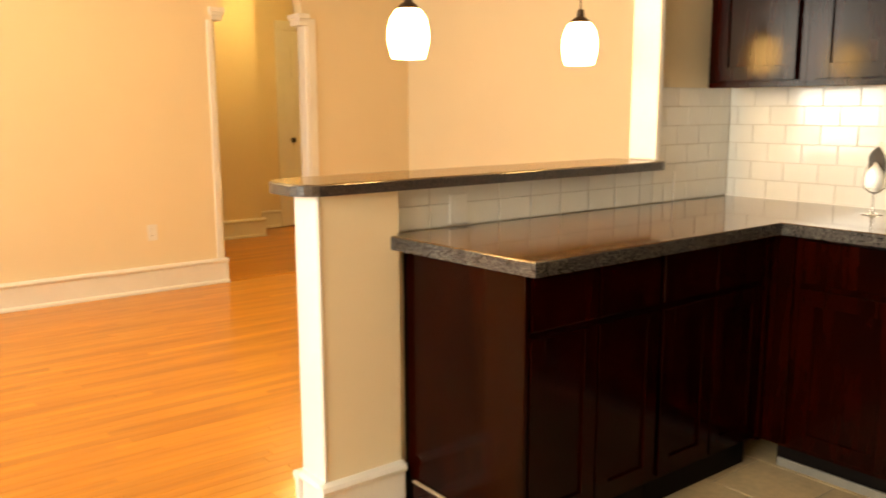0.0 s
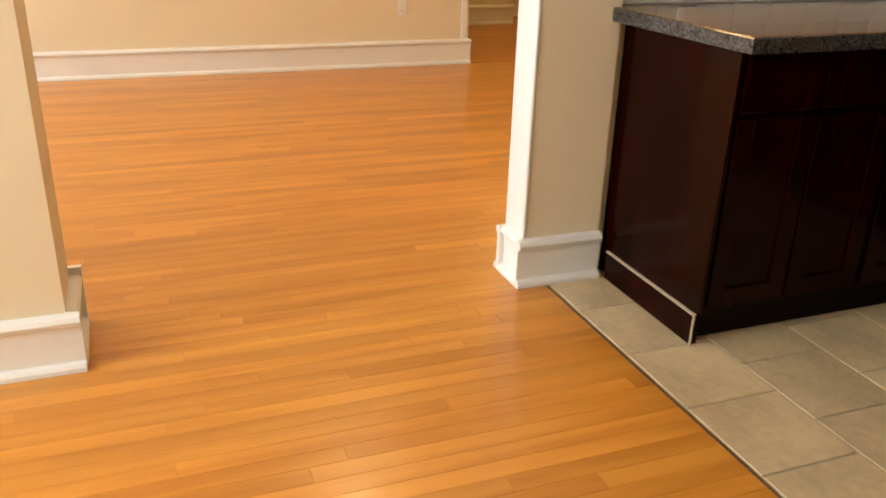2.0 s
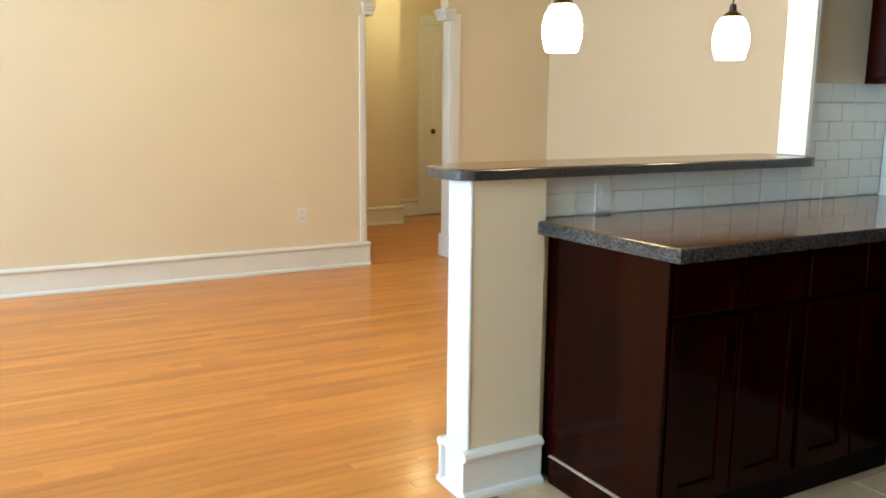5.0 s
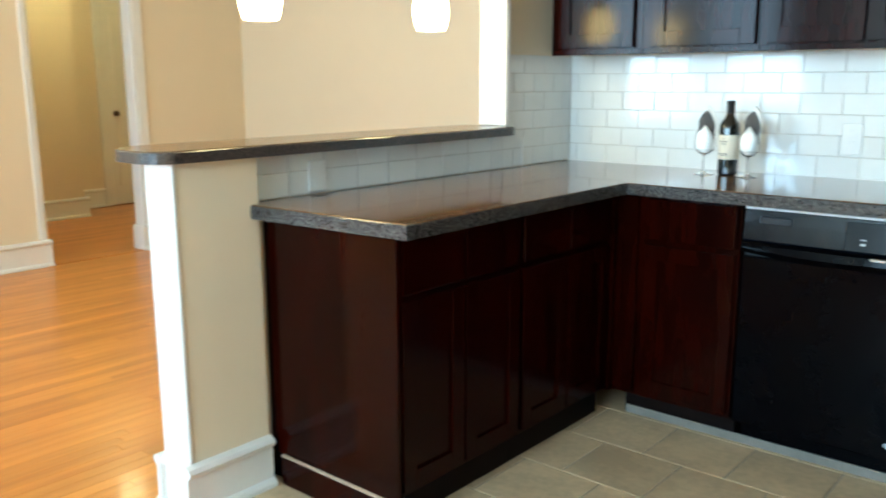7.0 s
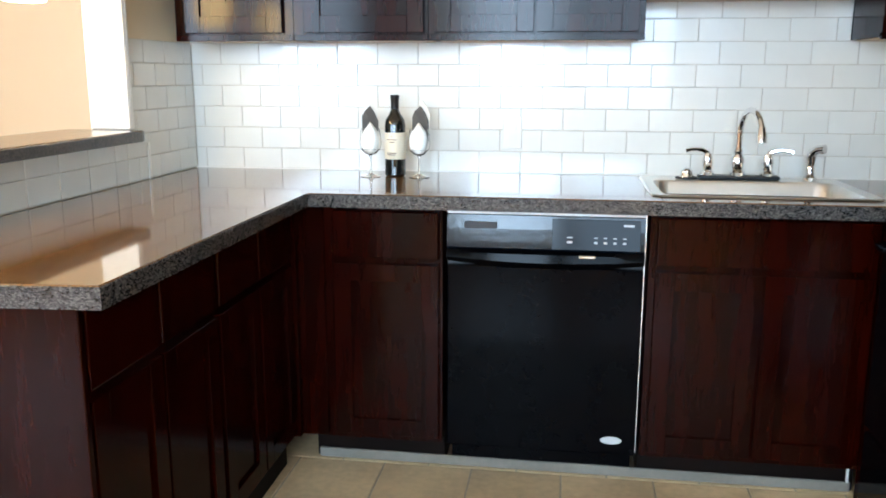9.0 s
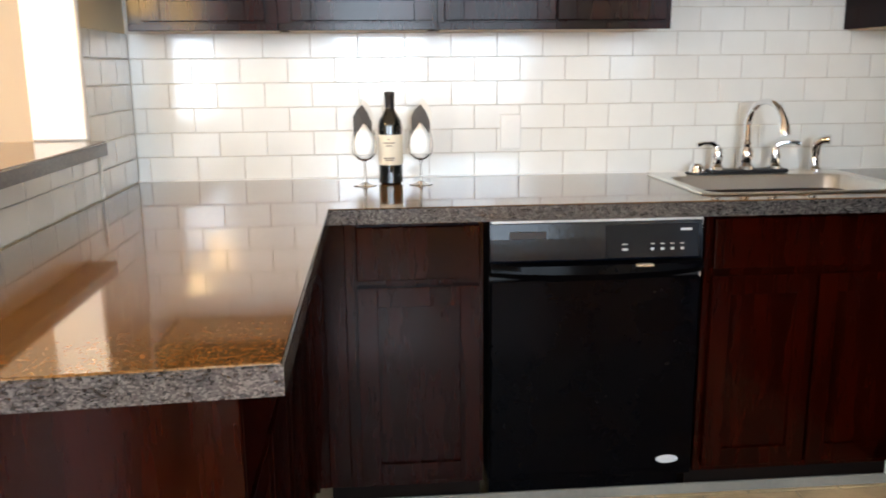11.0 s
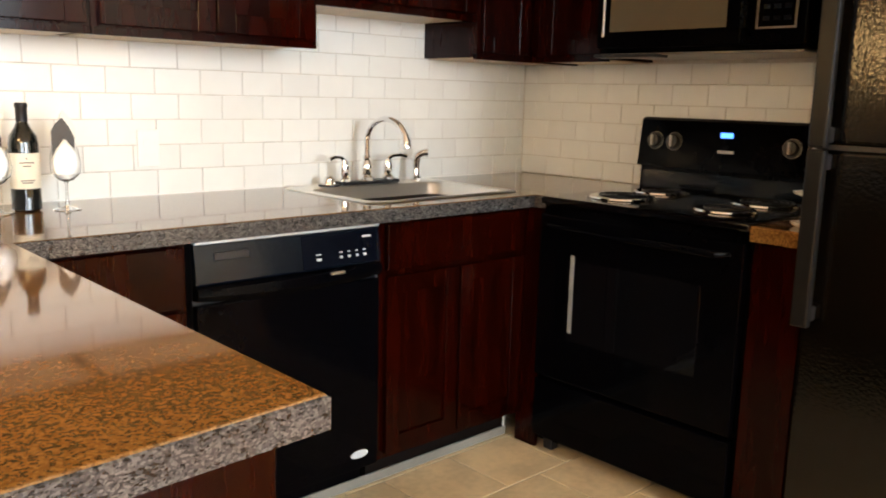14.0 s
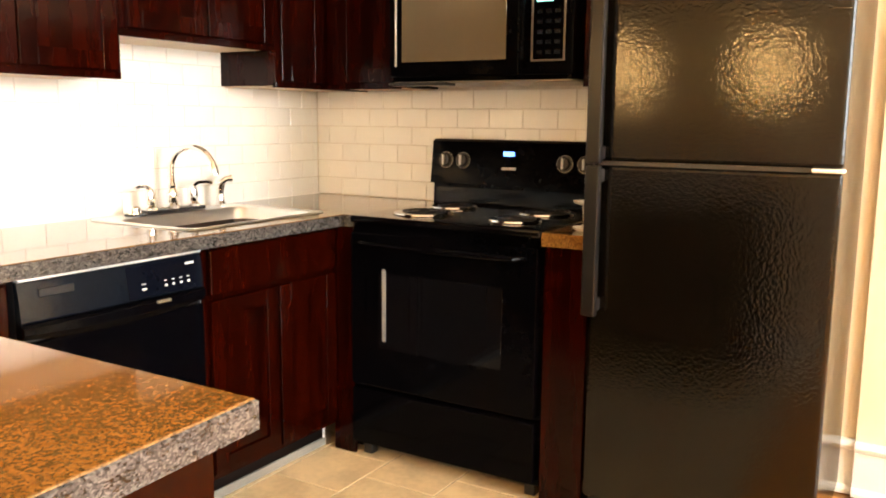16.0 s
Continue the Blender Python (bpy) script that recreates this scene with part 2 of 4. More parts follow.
def part(name, bm, material, parent, label="", smooth=False):
    """A mesh given in world coordinates, linked under a thing or a part."""
    top = parent
    while top.parent:
        top = top.parent
    bmesh.ops.translate(bm, verts=bm.verts, vec=-top.location)
    ob = link_mesh(name, bm, material, smooth)
    ob.parent = parent
    return tagged(ob, label)


def solid(name, bm, material, label="", category="", smooth=False, kind=""):
    return tagged(link_mesh(name, bm, material, smooth), label, category, "", kind)


def structure(name, bm, material, label=""):
    return solid(name, bm, material, label, "", kind="structure")


def wall_frame(origin, facing):
    """Maps (u along the wall to the viewer's right, depth outwards, height) to the world."""
    o = Vector(origin)
    n = Vector({"S": (0, -1, 0), "E": (1, 0, 0), "W": (-1, 0, 0)}[facing])
    u = Vector((0, 0, 1)).cross(n)
    m = Matrix((( u.x, n.x, 0, o.x), (u.y, n.y, 0, o.y), (0, 0, 1, o.z), (0, 0, 0, 1)))
    return m


def moved(bm, m):
    bmesh.ops.transform(bm, matrix=m, verts=bm.verts)
    return bm


# ---- floors, walls, ceiling ----
floor_wood = structure("floor_hardwood", boxes(((-7.4, -6.7, -0.12), (0.0, 2.2, -0.005)), ((0.0, -6.7, -0.12), (3.2, -2.03, -0.005))), M_SUB, "varnished orange oak strip floor")
floor_tiles = structure("floor_kitchen", boxes(((0.0, -2.03, -0.12), (3.2, 0.1, -0.003))), M_FGROUT, "tan ceramic tile kitchen floor with pale grout")
structure("floor_threshold", boxes(((0.09, -2.037, -0.01), (2.9, -2.031, 0.001))), mat("threshold_strip", (0.12, 0.07, 0.04), 0.5))
wall_back = structure("wall_kitchen_north", boxes(((-0.105, 0.0, 0), (EAST + 0.15, 0.12, CEIL))), M_WALL)
wall_right = structure("wall_east", boxes(((EAST, -6.7, 0), (EAST + 0.15, 0.0, CEIL)), ((EAST - 0.02, -6.5, 0), (EAST, -2.36, CEIL))), M_WALL)
wall_div = structure("wall_divider", boxes(((-0.105, -0.53, 0), (0.0, 0.0, CEIL)), ((-0.105, 0.12, 0), (0.0, 1.06, CEIL)), ((-0.095, -1.832, 0), (0.0, -0.53, 1.058)), ((-0.08, -2.11, 0), (0.05, -1.832, 1.058))), M_WALL)
structure("wall_divider_south", boxes(((-0.08, -6.5, 0), (0.17, -3.52, CEIL))), M_WALL)
structure("wall_living_north", boxes(((-3.87, 0.94, 0), (-0.105, 1.06, CEIL))), M_WALL)


def arch_wall():
    yc, r, zs, n = -0.40, 0.335, 2.02, 16
    path = [(-6.5, 0), (-0.80, 0), (-0.80, zs - 0.001)] + [(yc - r * math.cos(math.pi * k / n), zs + r * math.sin(math.pi * k / n)) for k in range(n + 1)] + [(-0.03, zs - 0.001), (-0.03, 0), (0.94, 0), (0.94, CEIL), (-6.5, CEIL)]
    bm = bmesh.new()
    f = [bm.verts.new((-3.75, y, z)) for y, z in path]
    g = [bm.verts.new((-3.87, y, z)) for y, z in path]
    bm.faces.new(f)
    bm.faces.new(g[::-1])
    for i in range(len(path)):
        j = (i + 1) % len(path)
        bm.faces.new((f[i], f[j], g[j], g[i]))
    return bm


structure("wall_living_west", arch_wall(), M_WALL, "cream plaster wall with an arched opening")


def window_wall():
    items = []
    edges = [-3.87] + [v for w in WINDOWS for v in w] + [EAST + 0.15]
    for i in range(0, len(edges), 2):
        items.append(((edges[i], -6.7, 0), (edges[i + 1], -6.5, CEIL)))
    for a, b in WINDOWS:
        items += [((a, -6.7, 0), (b, -6.5, WZ0)), ((a, -6.7, WZ1), (b, -6.5, CEIL))]
    return boxes(*items)


structure("wall_south", window_wall(), M_WALL)
structure("wall_hall", boxes(((-5.8, -1.6, 0), (-5.68, 0.46, CEIL)), ((-6.3, 0.34, 0), (-5.8, 0.46, CEIL)), ((-6.3, 0.46, 0), (-6.18, 1.0, CEIL)), ((-6.3, 1.0, 2.12), (-6.18, 1.8, CEIL)),
          ((-6.3, 1.8, 0), (-6.18, 2.1, CEIL)), ((-7.3, 2.1, 0), (-3.87, 2.2, CEIL)), ((-7.4, 0.3, 0), (-7.3, 2.2, CEIL)), ((-5.8, -1.7, 0), (-3.87, -1.6, CEIL)), ((-7.3, 0.34, 0), (-6.3, 0.46, CEIL)), ((-3.87, 1.06, 0), (-3.75, 2.2, CEIL))), M_WALL)
structure("ceiling", boxes(((-7.4, -6.7, CEIL), (3.2, 2.2, CEIL + 0.12))), M_CEIL, "plain off-white ceiling")
for i, (a, b) in enumerate(WINDOWS):
    w = tagged(new("window_%d" % (i + 1)), "white double-hung window in the rear wall", "", "", "structure")
    w.location = (a, -6.6, WZ0)
    part("window_frame", boxes(((a, -6.64, WZ0), (a + 0.05, -6.57, WZ1)), ((b - 0.05, -6.64, WZ0), (b, -6.57, WZ1)), ((a + 0.05, -6.64, WZ0), (b - 0.05, -6.57, WZ0 + 0.05)),
         ((a + 0.05, -6.64, WZ1 - 0.05), (b - 0.05, -6.57, WZ1)), ((a + 0.05, -6.63, WZM), (b - 0.05, -6.58, WZM + 0.05)), bevel=0.003), M_TRIM, w)
    part("window_sill", boxes(((a - 0.05, -6.56, WZ0 - 0.03), (b + 0.05, -6.44, WZ0)), bevel=0.005), M_TRIM, w)
    for z0, z1 in ((WZ0 + 0.05, WZM), (WZM + 0.05, WZ1 - 0.05)):
        p = part("pane", boxes(((a + 0.05, -6.607, z0), (b - 0.05, -6.603, z1))), M_GLASS, w)
        p.visible_shadow = False


def baseboard(p0, p1, n, e0=0.0, e1=0.0, h=0.19):
    """Tall painted skirting with a cap and a shoe, from p0 to p1 along the wall whose normal is n."""
    a, b, n = Vector((*p0, 0)), Vector((*p1, 0)), Vector((*n, 0))
    d = (b - a).normalized()
    a, b = a - d * e0, b + d * e1
    prof = [(0, 0.001), (0.036, 0.001), (0.036, 0.014), (0.030, 0.024), (0.018, 0.028), (0.018, h - 0.035), (0.03, h - 0.028), (0.034, h - 0.016), (0.026, h - 0.004), (0.010, h), (0, h)]
    bm = bmesh.new()
    ends = []
    for p in (a, b):
        ring = []
        for q, z in prof:
            ring.append(bm.verts.new(p + n * q + Vector((0, 0, z))))
        ends.append(ring)
    k = len(prof)
    for i in range(k):
        j = (i + 1) % k
        bm.faces.new((ends[0][i], ends[0][j], ends[1][j], ends[1][i]))
    bm.faces.new(ends[0])
    bm.faces.new(ends[1][::-1])
    structure("baseboard", bm, M_TRIM, "tall white painted baseboard")


baseboard((-3.75, -6.5), (-3.75, -0.80), (1, 0), 0, 0.034)
baseboard((-3.75, -0.03), (-3.75, 0.94), (1, 0), 0.034, -0.036)
baseboard((-3.75, 0.94), (-0.105, 0.94), (0, -1), 0, 0)
baseboard((-0.105, 0.904), (-0.105, -0.53), (-1, 0), 0, 0)
baseboard((-0.095, -0.53), (-0.095, -1.832), (-1, 0), 0, 0, 0.168)
baseboard((-0.08, -1.832), (-0.08, -2.11), (-1, 0), 0, 0.034, 0.168)
baseboard((-0.08, -2.11), (0.05, -2.11), (0, -1), 0, 0, 0.17)
baseboard((0.05, -2.11), (0.05, -1.832), (1, 0), 0.034, 0, 0.168)
baseboard((0.17, -6.5), (0.17, -3.52), (1, 0), 0, 0.034, 0.168)
baseboard((-0.08, -3.52), (0.17, -3.52), (0, 1), 0, 0, 0.17)
baseboard((-0.08, -6.5), (-0.08, -3.52), (-1, 0), 0, 0.034)
baseboard((EAST - 0.02, -6.5), (EAST - 0.02, -2.36), (-1, 0), 0, 0)
baseboard((EAST, -2.36), (EAST, -2.0), (-1, 0), 0, 0)
baseboard((-5.68, -1.6), (-5.68, 0.46), (1, 0), 0, 0.034)
baseboard((-6.18, 0.46), (-6.18, 0.92), (1, 0), 0, 0)

# casing of the half wall end, and of the full wall where the bar ends
structure("trim_half_wall_end", boxes(((-0.084, -2.124, 0.17), (0.054, -2.1105, 1.058)), bevel=0.004), M_TRIM, "white painted end casing of the half wall")
structure("trim_wall_end", boxes(((-0.109, -0.545, 1.0935), (0.030, -0.5305, CEIL)), ((0.0095, -0.530, 1.0935), (0.030, -0.512, CEIL)), bevel=0.004), M_TRIM, "white painted wall end casing above the bar")


def arch_trim():
    for y0, y1, s in ((-0.80, -0.785, 1), (-0.045, -0.03, -1)):
        structure("trim_arch_jamb", boxes(((-3.876, y0, 0.0), (-3.744, y1, 1.93)), bevel=0.004), M_TRIM, "white jamb lining of the arch")
        a, b = (y0 - 0.025, y1 + 0.075) if s == 1 else (y0 - 0.07, y1 + 0.02)
        cap = boxes(((-3.885, a + 0.015, 1.93), (-3.735, b - 0.015, 1.965)), ((-3.895, a + 0.007, 1.965), (-3.725, b - 0.007, 1.985)), ((-3.905, a, 1.985), (-3.715, b, 2.02)), bevel=0.004)
        if s == -1:
            structure("trim_arch_casing", boxes(((-3.7495, -0.028, 0.19), (-3.737, 0.045, 1.985)), bevel=0.003), M_TRIM, "white casing beside the arch")
        if s == 1:
            structure("trim_arch_casing", boxes(((-3.7495, -0.845, 0.19), (-3.737, -0.802, 1.929)), bevel=0.003), M_TRIM, "white casing beside the arch")
        py = (-0.785, -0.768) if s == 1 else (-0.062, -0.045)
        structure("trim_arch_plinth", boxes(((-3.892, py[0], 0.0), (-3.728, py[1], 0.17)), ((-3.888, py[0], 0.17), (-3.732, py[1] + (-0.006 if s == 1 else 0), 0.19)), bevel=0.003), M_TRIM, "white plinth at the foot of the arch")
        structure("trim_arch_capital", cap, M_TRIM, "moulded capital at the spring of the arch")


arch_trim()

# hall door with its frame
hall_door = thing("hall_door", (-6.2, 1.04, 0), "white painted panelled door, closed, in the hallway", "door")
leaf = moved(boxes(((0, -0.02, 0.004), (0.77, 0.02, 2.118)), ((0.1, -0.026, 0.2), (0.33, 0.026, 0.95)), ((0.44, -0.026, 0.2), (0.67, 0.026, 0.95)), ((0.1, -0.026, 1.1), (0.33, 0.026, 1.95)), ((0.44, -0.026, 1.1), (0.67, 0.026, 1.95)), bevel=0.002),
             pose(-6.2, 1.012, 0, 0, 0, 90))
part("door_leaf", leaf, M_TRIM, hall_door)
part("knob", lathe([(0, -0.03), (0.02, -0.025), (0.028, 0), (0.02, 0.025), (0, 0.03)], (-6.14, 1.10, 0.95)), M_BRONZE, hall_door, "dark bronze door knob", True)
structure("door_casing", boxes(((-6.185, 0.93, 0), (-6.16, 1.02, 2.12)), ((-6.185, 1.78, 0), (-6.16, 1.87, 2.12)), ((-6.185, 0.93, 2.12), (-6.155, 1.87, 2.22)), bevel=0.004), M_TRIM)

# ---- cabinets ----
def panel_door(name, u0, u1, z0, z1, m, parent, depth=0.02, rail=0.055, d0=0.0):
    """A frame with a recessed panel, in the wall frame m; d0 is where its back lies."""
    f = boxes(((u0, d0, z0), (u0 + rail, d0 + depth, z1)), ((u1 - rail, d0, z0), (u1, d0 + depth, z1)),
              ((u0 + rail, d0, z0), (u1 - rail, d0 + depth, z0 + rail)), ((u0 + rail, d0, z1 - rail), (u1 - rail, d0 + depth, z1)), bevel=0.0012)
    ob = part(name, moved(f, m), M_CAB, parent)
    part("panel", moved(boxes(((u0 + rail - 0.004, d0, z0 + rail - 0.004), (u1 - rail + 0.004, d0 + depth - 0.009, z1 - rail + 0.004))), m), M_CAB, ob)
    return ob


def drawer_front(u0, u1, z0, z1, m, parent, d0=0.0):
    return part("drawer_front", moved(boxes(((u0, d0, z0), (u1, d0 + 0.02, z1)), bevel=0.004, segs=2), m), M_CAB, parent)


def base_cabinet(label, origin, facing, width, layout, depth=0.59, recess=0.06):
    """Origin: at the floor, on the face, at the viewer's left end."""
    m = wall_frame(origin, facing)
    c = thing("base_cabinet", origin, label, "cabinet", "kitchen base cabinets")
    part("body", moved(boxes(((0.0, -depth, 0.10), (width, 0, 0.871))), m), M_CAB, c)
    part("toe_kick", moved(boxes(((0.0, -depth, 0), (width, -recess, 0.10))), m), M_TOE, c)
    for kind, u0, u1, z0, z1 in layout:
        if kind == "door":
            panel_door("door", u0, u1, z0, z1, m, c)
        elif kind == "drawer":
            drawer_front(u0, u1, z0, z1, m, c)
        else:
            part("filler", moved(boxes(((u0, 0, z0), (u1, 0.018, z1)), bevel=0.002), m), M_CAB, c)
    return c


def upper_cabinet(label, origin, facing, width, z0, z1, doors, depth=0.292):
    m = wall_frame(origin, facing)
    c = thing("wall_cabinet", (origin[0], origin[1], z0), label, "cabinet", "kitchen wall cabinets")
    part("body", moved(boxes(((0.0, -depth, z0 + 0.004), (width, 0, z1))), m), M_CAB, c)
    part("underside", moved(boxes(((0.018, -depth, z0 + 0.0), (width - 0.018, -0.018, z0 + 0.0038))), m), M_MAPLE, c, "pale unstained underside")
    part("light_rail", moved(boxes(((0.0, -0.018, z0 - 0.004), (width, 0.002, z0 + 0.016)), bevel=0.001), m), M_CAB, c)
    for u0, u1 in doors:
        panel_door("door", u0, u1, z0 + 0.022, z1 - 0.02, m, c)
    return c


# peninsula units face the kitchen; its end panel faces the camera
base_cabinet("dark cherry base cabinet in the peninsula, two doors and drawers", (0.572, -1.785, 0), "E", 0.575,
             [("door", 0.01, 0.28, 0.12, 0.68), ("door", 0.29, 0.565, 0.12, 0.68), ("drawer", 0.01, 0.28, 0.70, 0.86), ("drawer", 0.29, 0.565, 0.70, 0.86)], 0.565, 0.024)
base_cabinet("dark cherry base cabinet in the peninsula beside the corner", (0.572, -1.205, 0), "E", 0.575,
             [("door", 0.01, 0.28, 0.12, 0.68), ("door", 0.29, 0.565, 0.12, 0.68), ("drawer", 0.01, 0.28, 0.70, 0.86), ("drawer", 0.29, 0.565, 0.70, 0.86)], 0.565, 0.024)
pen_end = thing("end_panel", (0.3, -1.8, 0), "dark cherry end panel of the peninsula with a plain skirting strip", "cabinet panel")
part("panel", boxes(((0.053, -1.803, 0.10), (0.594, -1.788, 0.871)), bevel=0.002), M_CAB, pen_end)
part("skirting", boxes(((0.088, -1.815, 0.0), (0.585, -1.788, 0.098)), bevel=0.003), M_CAB, pen_end, "skirting strip with a pale edge")
part("bead", boxes(((0.088, -1.8175, 0.0985), (0.585, -1.804, 0.1015)), bevel=0.0005), M_MAPLE, pen_end, "thin pale bead")
part("corner_bead", boxes(((0.586, -1.8175, 0.0), (0.589, -1.811, 0.10))), M_MAPLE, pen_end, "thin pale corner bead")
# back run
base_cabinet("dark cherry corner base cabinet with one drawer over a door", (0.63, -0.60, 0), "S", 0.435,
             [("filler", 0.0, 0.06, 0.11, 0.87), ("drawer", 0.09, 0.425, 0.71, 0.858), ("door", 0.09, 0.425, 0.12, 0.69)])
corner = thing("corner_cabinet", (0.34, -0.33, 0), "dark cherry blind corner cabinet under the worktop", "cabinet")
part("body", boxes(((0.05, -0.60, 0.10), (0.628, -0.05, 0.871)), ((0.05, -0.628, 0.10), (0.572, -0.602, 0.871))), M_CAB, corner)
part("filler", boxes(((0.573, -0.628, 0.10), (0.60, -0.601, 0.871)), bevel=0.001), M_CAB, corner)
base_cabinet("dark cherry sink base cabinet with two doors under a false drawer", (1.69, -0.60, 0), "S", 0.66,
             [("drawer", 0.02, 0.64, 0.715, 0.86), ("door", 0.02, 0.325, 0.12, 0.695), ("door", 0.335, 0.64, 0.12, 0.695)])
base_cabinet("narrow dark cherry corner filler beside the stove", (2.352, -0.603, 0), "W", 0.098, [("filler", 0.0, 0.098, 0.0, 0.871)], 0.5)
base_cabinet("narrow dark cherry filler cabinet between the stove and the fridge", (2.34, -1.468, 0), "W", 0.155, [("filler", 0.004, 0.151, 0.0, 0.871)], 0.6)

UZ0, UZ1 = 1.385, 2.2
upper_cabinet("dark cherry single-door wall cabinet over the peninsula corner", (0.09, -0.297, 0), "S", 0.42, UZ0, UZ1, [(0.04, 0.385)])
upper_cabinet("dark cherry single-door wall cabinet above the dishwasher counter", (0.512, -0.297, 0), "S", 0.458, UZ0, UZ1, [(0.04, 0.445)])
upper_cabinet("dark cherry two-door wall cabinet beside the sink", (0.972, -0.297, 0), "S", 0.698, UZ0, UZ1, [(0.02, 0.346), (0.352, 0.678)])
upper_cabinet("short dark cherry two-door wall cabinet above the sink", (1.672, -0.297, 0), "S", 0.706, 1.52, UZ1, [(0.02, 0.349), (0.357, 0.686)])
upper_cabinet("dark cherry corner wall cabinet", (2.38, -0.297, 0), "S", 0.603, UZ0, UZ1, [(0.018, 0.27)])
upper_cabinet("dark cherry wall cabinet between the corner and the microwave", (2.67, -0.317, 0), "W", 0.36, UZ0, UZ1, [(0.06, 0.345)])
upper_cabinet("short dark cherry wall cabinet above the microwave", (2.67, -0.68, 0), "W", 0.76, 1.83, UZ1, [(0.015, 0.375), (0.385, 0.745)])
upper_cabinet("narrow dark cherry wall cabinet beside the fridge", (2.67, -1.443, 0), "W", 0.17, UZ0, UZ1, [(0.01, 0.16)])

# ---- counters ----
CT, CB = 0.914, 0.872


def slab(name, outline, z0, z1, label, category, edges=(), edge_mat=None, top_mat=None):
    """A worktop: the slab with eased edges, and a thin edge band along the sides numbered in edges."""
    x = sum(p[0] for p in outline) / len(outline)
    y = sum(p[1] for p in outline) / len(outline)
    w = thing(name, (x, y, z0), label, category)
    bm = bmesh.new()
    lo = [bm.verts.new((x, y, z0)) for x, y in outline]
    hi = [bm.verts.new((x, y, z1)) for x, y in outline]
    top = bm.faces.new(hi)
    bm.faces.new(lo[::-1])
    k = len(outline)
    for i in range(k):
        j = (i + 1) % k
        bm.faces.new((lo[i], lo[j], hi[j], hi[i]))
    bmesh.ops.bevel(bm, geom=list(top.edges), offset=0.003, segments=2, affect="EDGES", profile=0.5)
    part("slab", bm, top_mat or M_GRAN, w)
    for run in edges:
        bm = bmesh.new()
        ring = []
        for n, i in enumerate(run):
            p = Vector(outline[i])
            ns = []
            for a, b in ((run[n - 1], i) if n else (None, None), (i, run[n + 1]) if n < len(run) - 1 else (None, None)):
                if a is not None:
                    d = (Vector(outline[b]) - Vector(outline[a])).normalized()
                    ns.append(Vector((d.y, -d.x)))
            q = sum(ns, Vector((0, 0)))
            q = q / max(0.3, q.dot(ns[0]))
            o, e = p + q * 0.0035, p + q * 0.0003
            ring.append([bm.verts.new((*c, z)) for c, z in ((e, z0 - 0.001), (o, z0 - 0.001), (o, z1 - 0.0045), (e, z1 - 0.0025))])
        for a, b in zip(ring, ring[1:]):
            for i in range(4):
                j = (i + 1) % 4
                bm.faces.new((a[i], a[j], b[j], b[i]))
        bm.faces.new(ring[0])
        bm.faces.new(ring[-1][::-1])
        part("edge_band", bm, edge_mat or M_EDGE, w, "speckled edge band")
    return w


SX0, SX1, SY0, SY1 = 1.72, 2.33, -0.535, -0.085
top = slab("worktop", [(0.010, -0.010), (0.010, -1.828), (0.053, -1.828), (0.053, -1.861), (0.65, -1.82), (0.65, -0.645), (SX0, -0.645), (SX0, -0.010)], CB, CT, "polished brown speckled worktop around the corner of the peninsula", "worktop", [(3, 4, 5, 6)])
part("front_bridge", boxes(((SX0, -0.645, CB), (SX1, SY0, CT)), bevel=0.0), M_GRAN, top)
part("rear_bridge", boxes(((SX0, SY1, CB), (SX1, -0.010, CT)), bevel=0.0), M_GRAN, top)
part("edge_band", boxes(((SX0, -0.6485, CB - 0.001), (SX1, -0.6453, CT - 0.003))), M_EDGE, top, "speckled edge band")
slab("worktop", [(SX1, -0.010), (SX1, -0.645), (2.345, -0.645), (2.345, -0.698), (EAST - 0.01, -0.698), (EAST - 0.01, -0.010)], CB, CT, "polished brown speckled worktop in the corner beside the stove", "worktop", [(1, 2, 3)])
# edge band in the brown top material: warm light put into its colour
slab("worktop", [(2.30, -1.47), (2.30, -1.625), (EAST - 0.01, -1.625), (EAST - 0.01, -1.47)], CB, CT, "short brown speckled worktop between the stove and the fridge", "worktop", [(0, 1)], M_GRAN)


def bar_outline():
    x0, x1, y0, y1, r = -0.19, 0.085, -2.19, -0.548, 0.085
    pts = []
    q = 0.11
    for cx, cy, a0, r in ((x0 + q, y0 + q, 180, q), (x1 - r, y0 + r, 270, r)):
        for k in range(7):
            a = radians(a0 + 15 * k)
            pts.append((cx + r * math.cos(a), cy + r * math.sin(a)))
    pts += [(x1, y1 - 0.03), (x1 - 0.01, y1), (x0, y1)]
    return pts


bo = bar_outline()
slab("bar_top", bo, 1.0585, 1.0925, "polished brown speckled bar top with rounded corners on the half wall", "bar counter", [tuple(range(len(bo) - 1))], granite("dark_edge", [(0.15, (0.012, 0.010, 0.010)), (0.5, (0.045, 0.034, 0.028)), (0.95, (0.10, 0.08, 0.068))], 330, 0.3, 0.1), granite("bar_speckle", [(0.05, (0.06, 0.03, 0.011)), (0.4, (0.095, 0.05, 0.018)), (0.65, (0.13, 0.07, 0.026)), (0.98, (0.22, 0.13, 0.058))], 300, 0.2, 0.3))

# ---- sink and taps ----
sink = thing("sink", (2.025, -0.3, CT), "brushed stainless steel drop-in sink with one deep bowl", "sink")


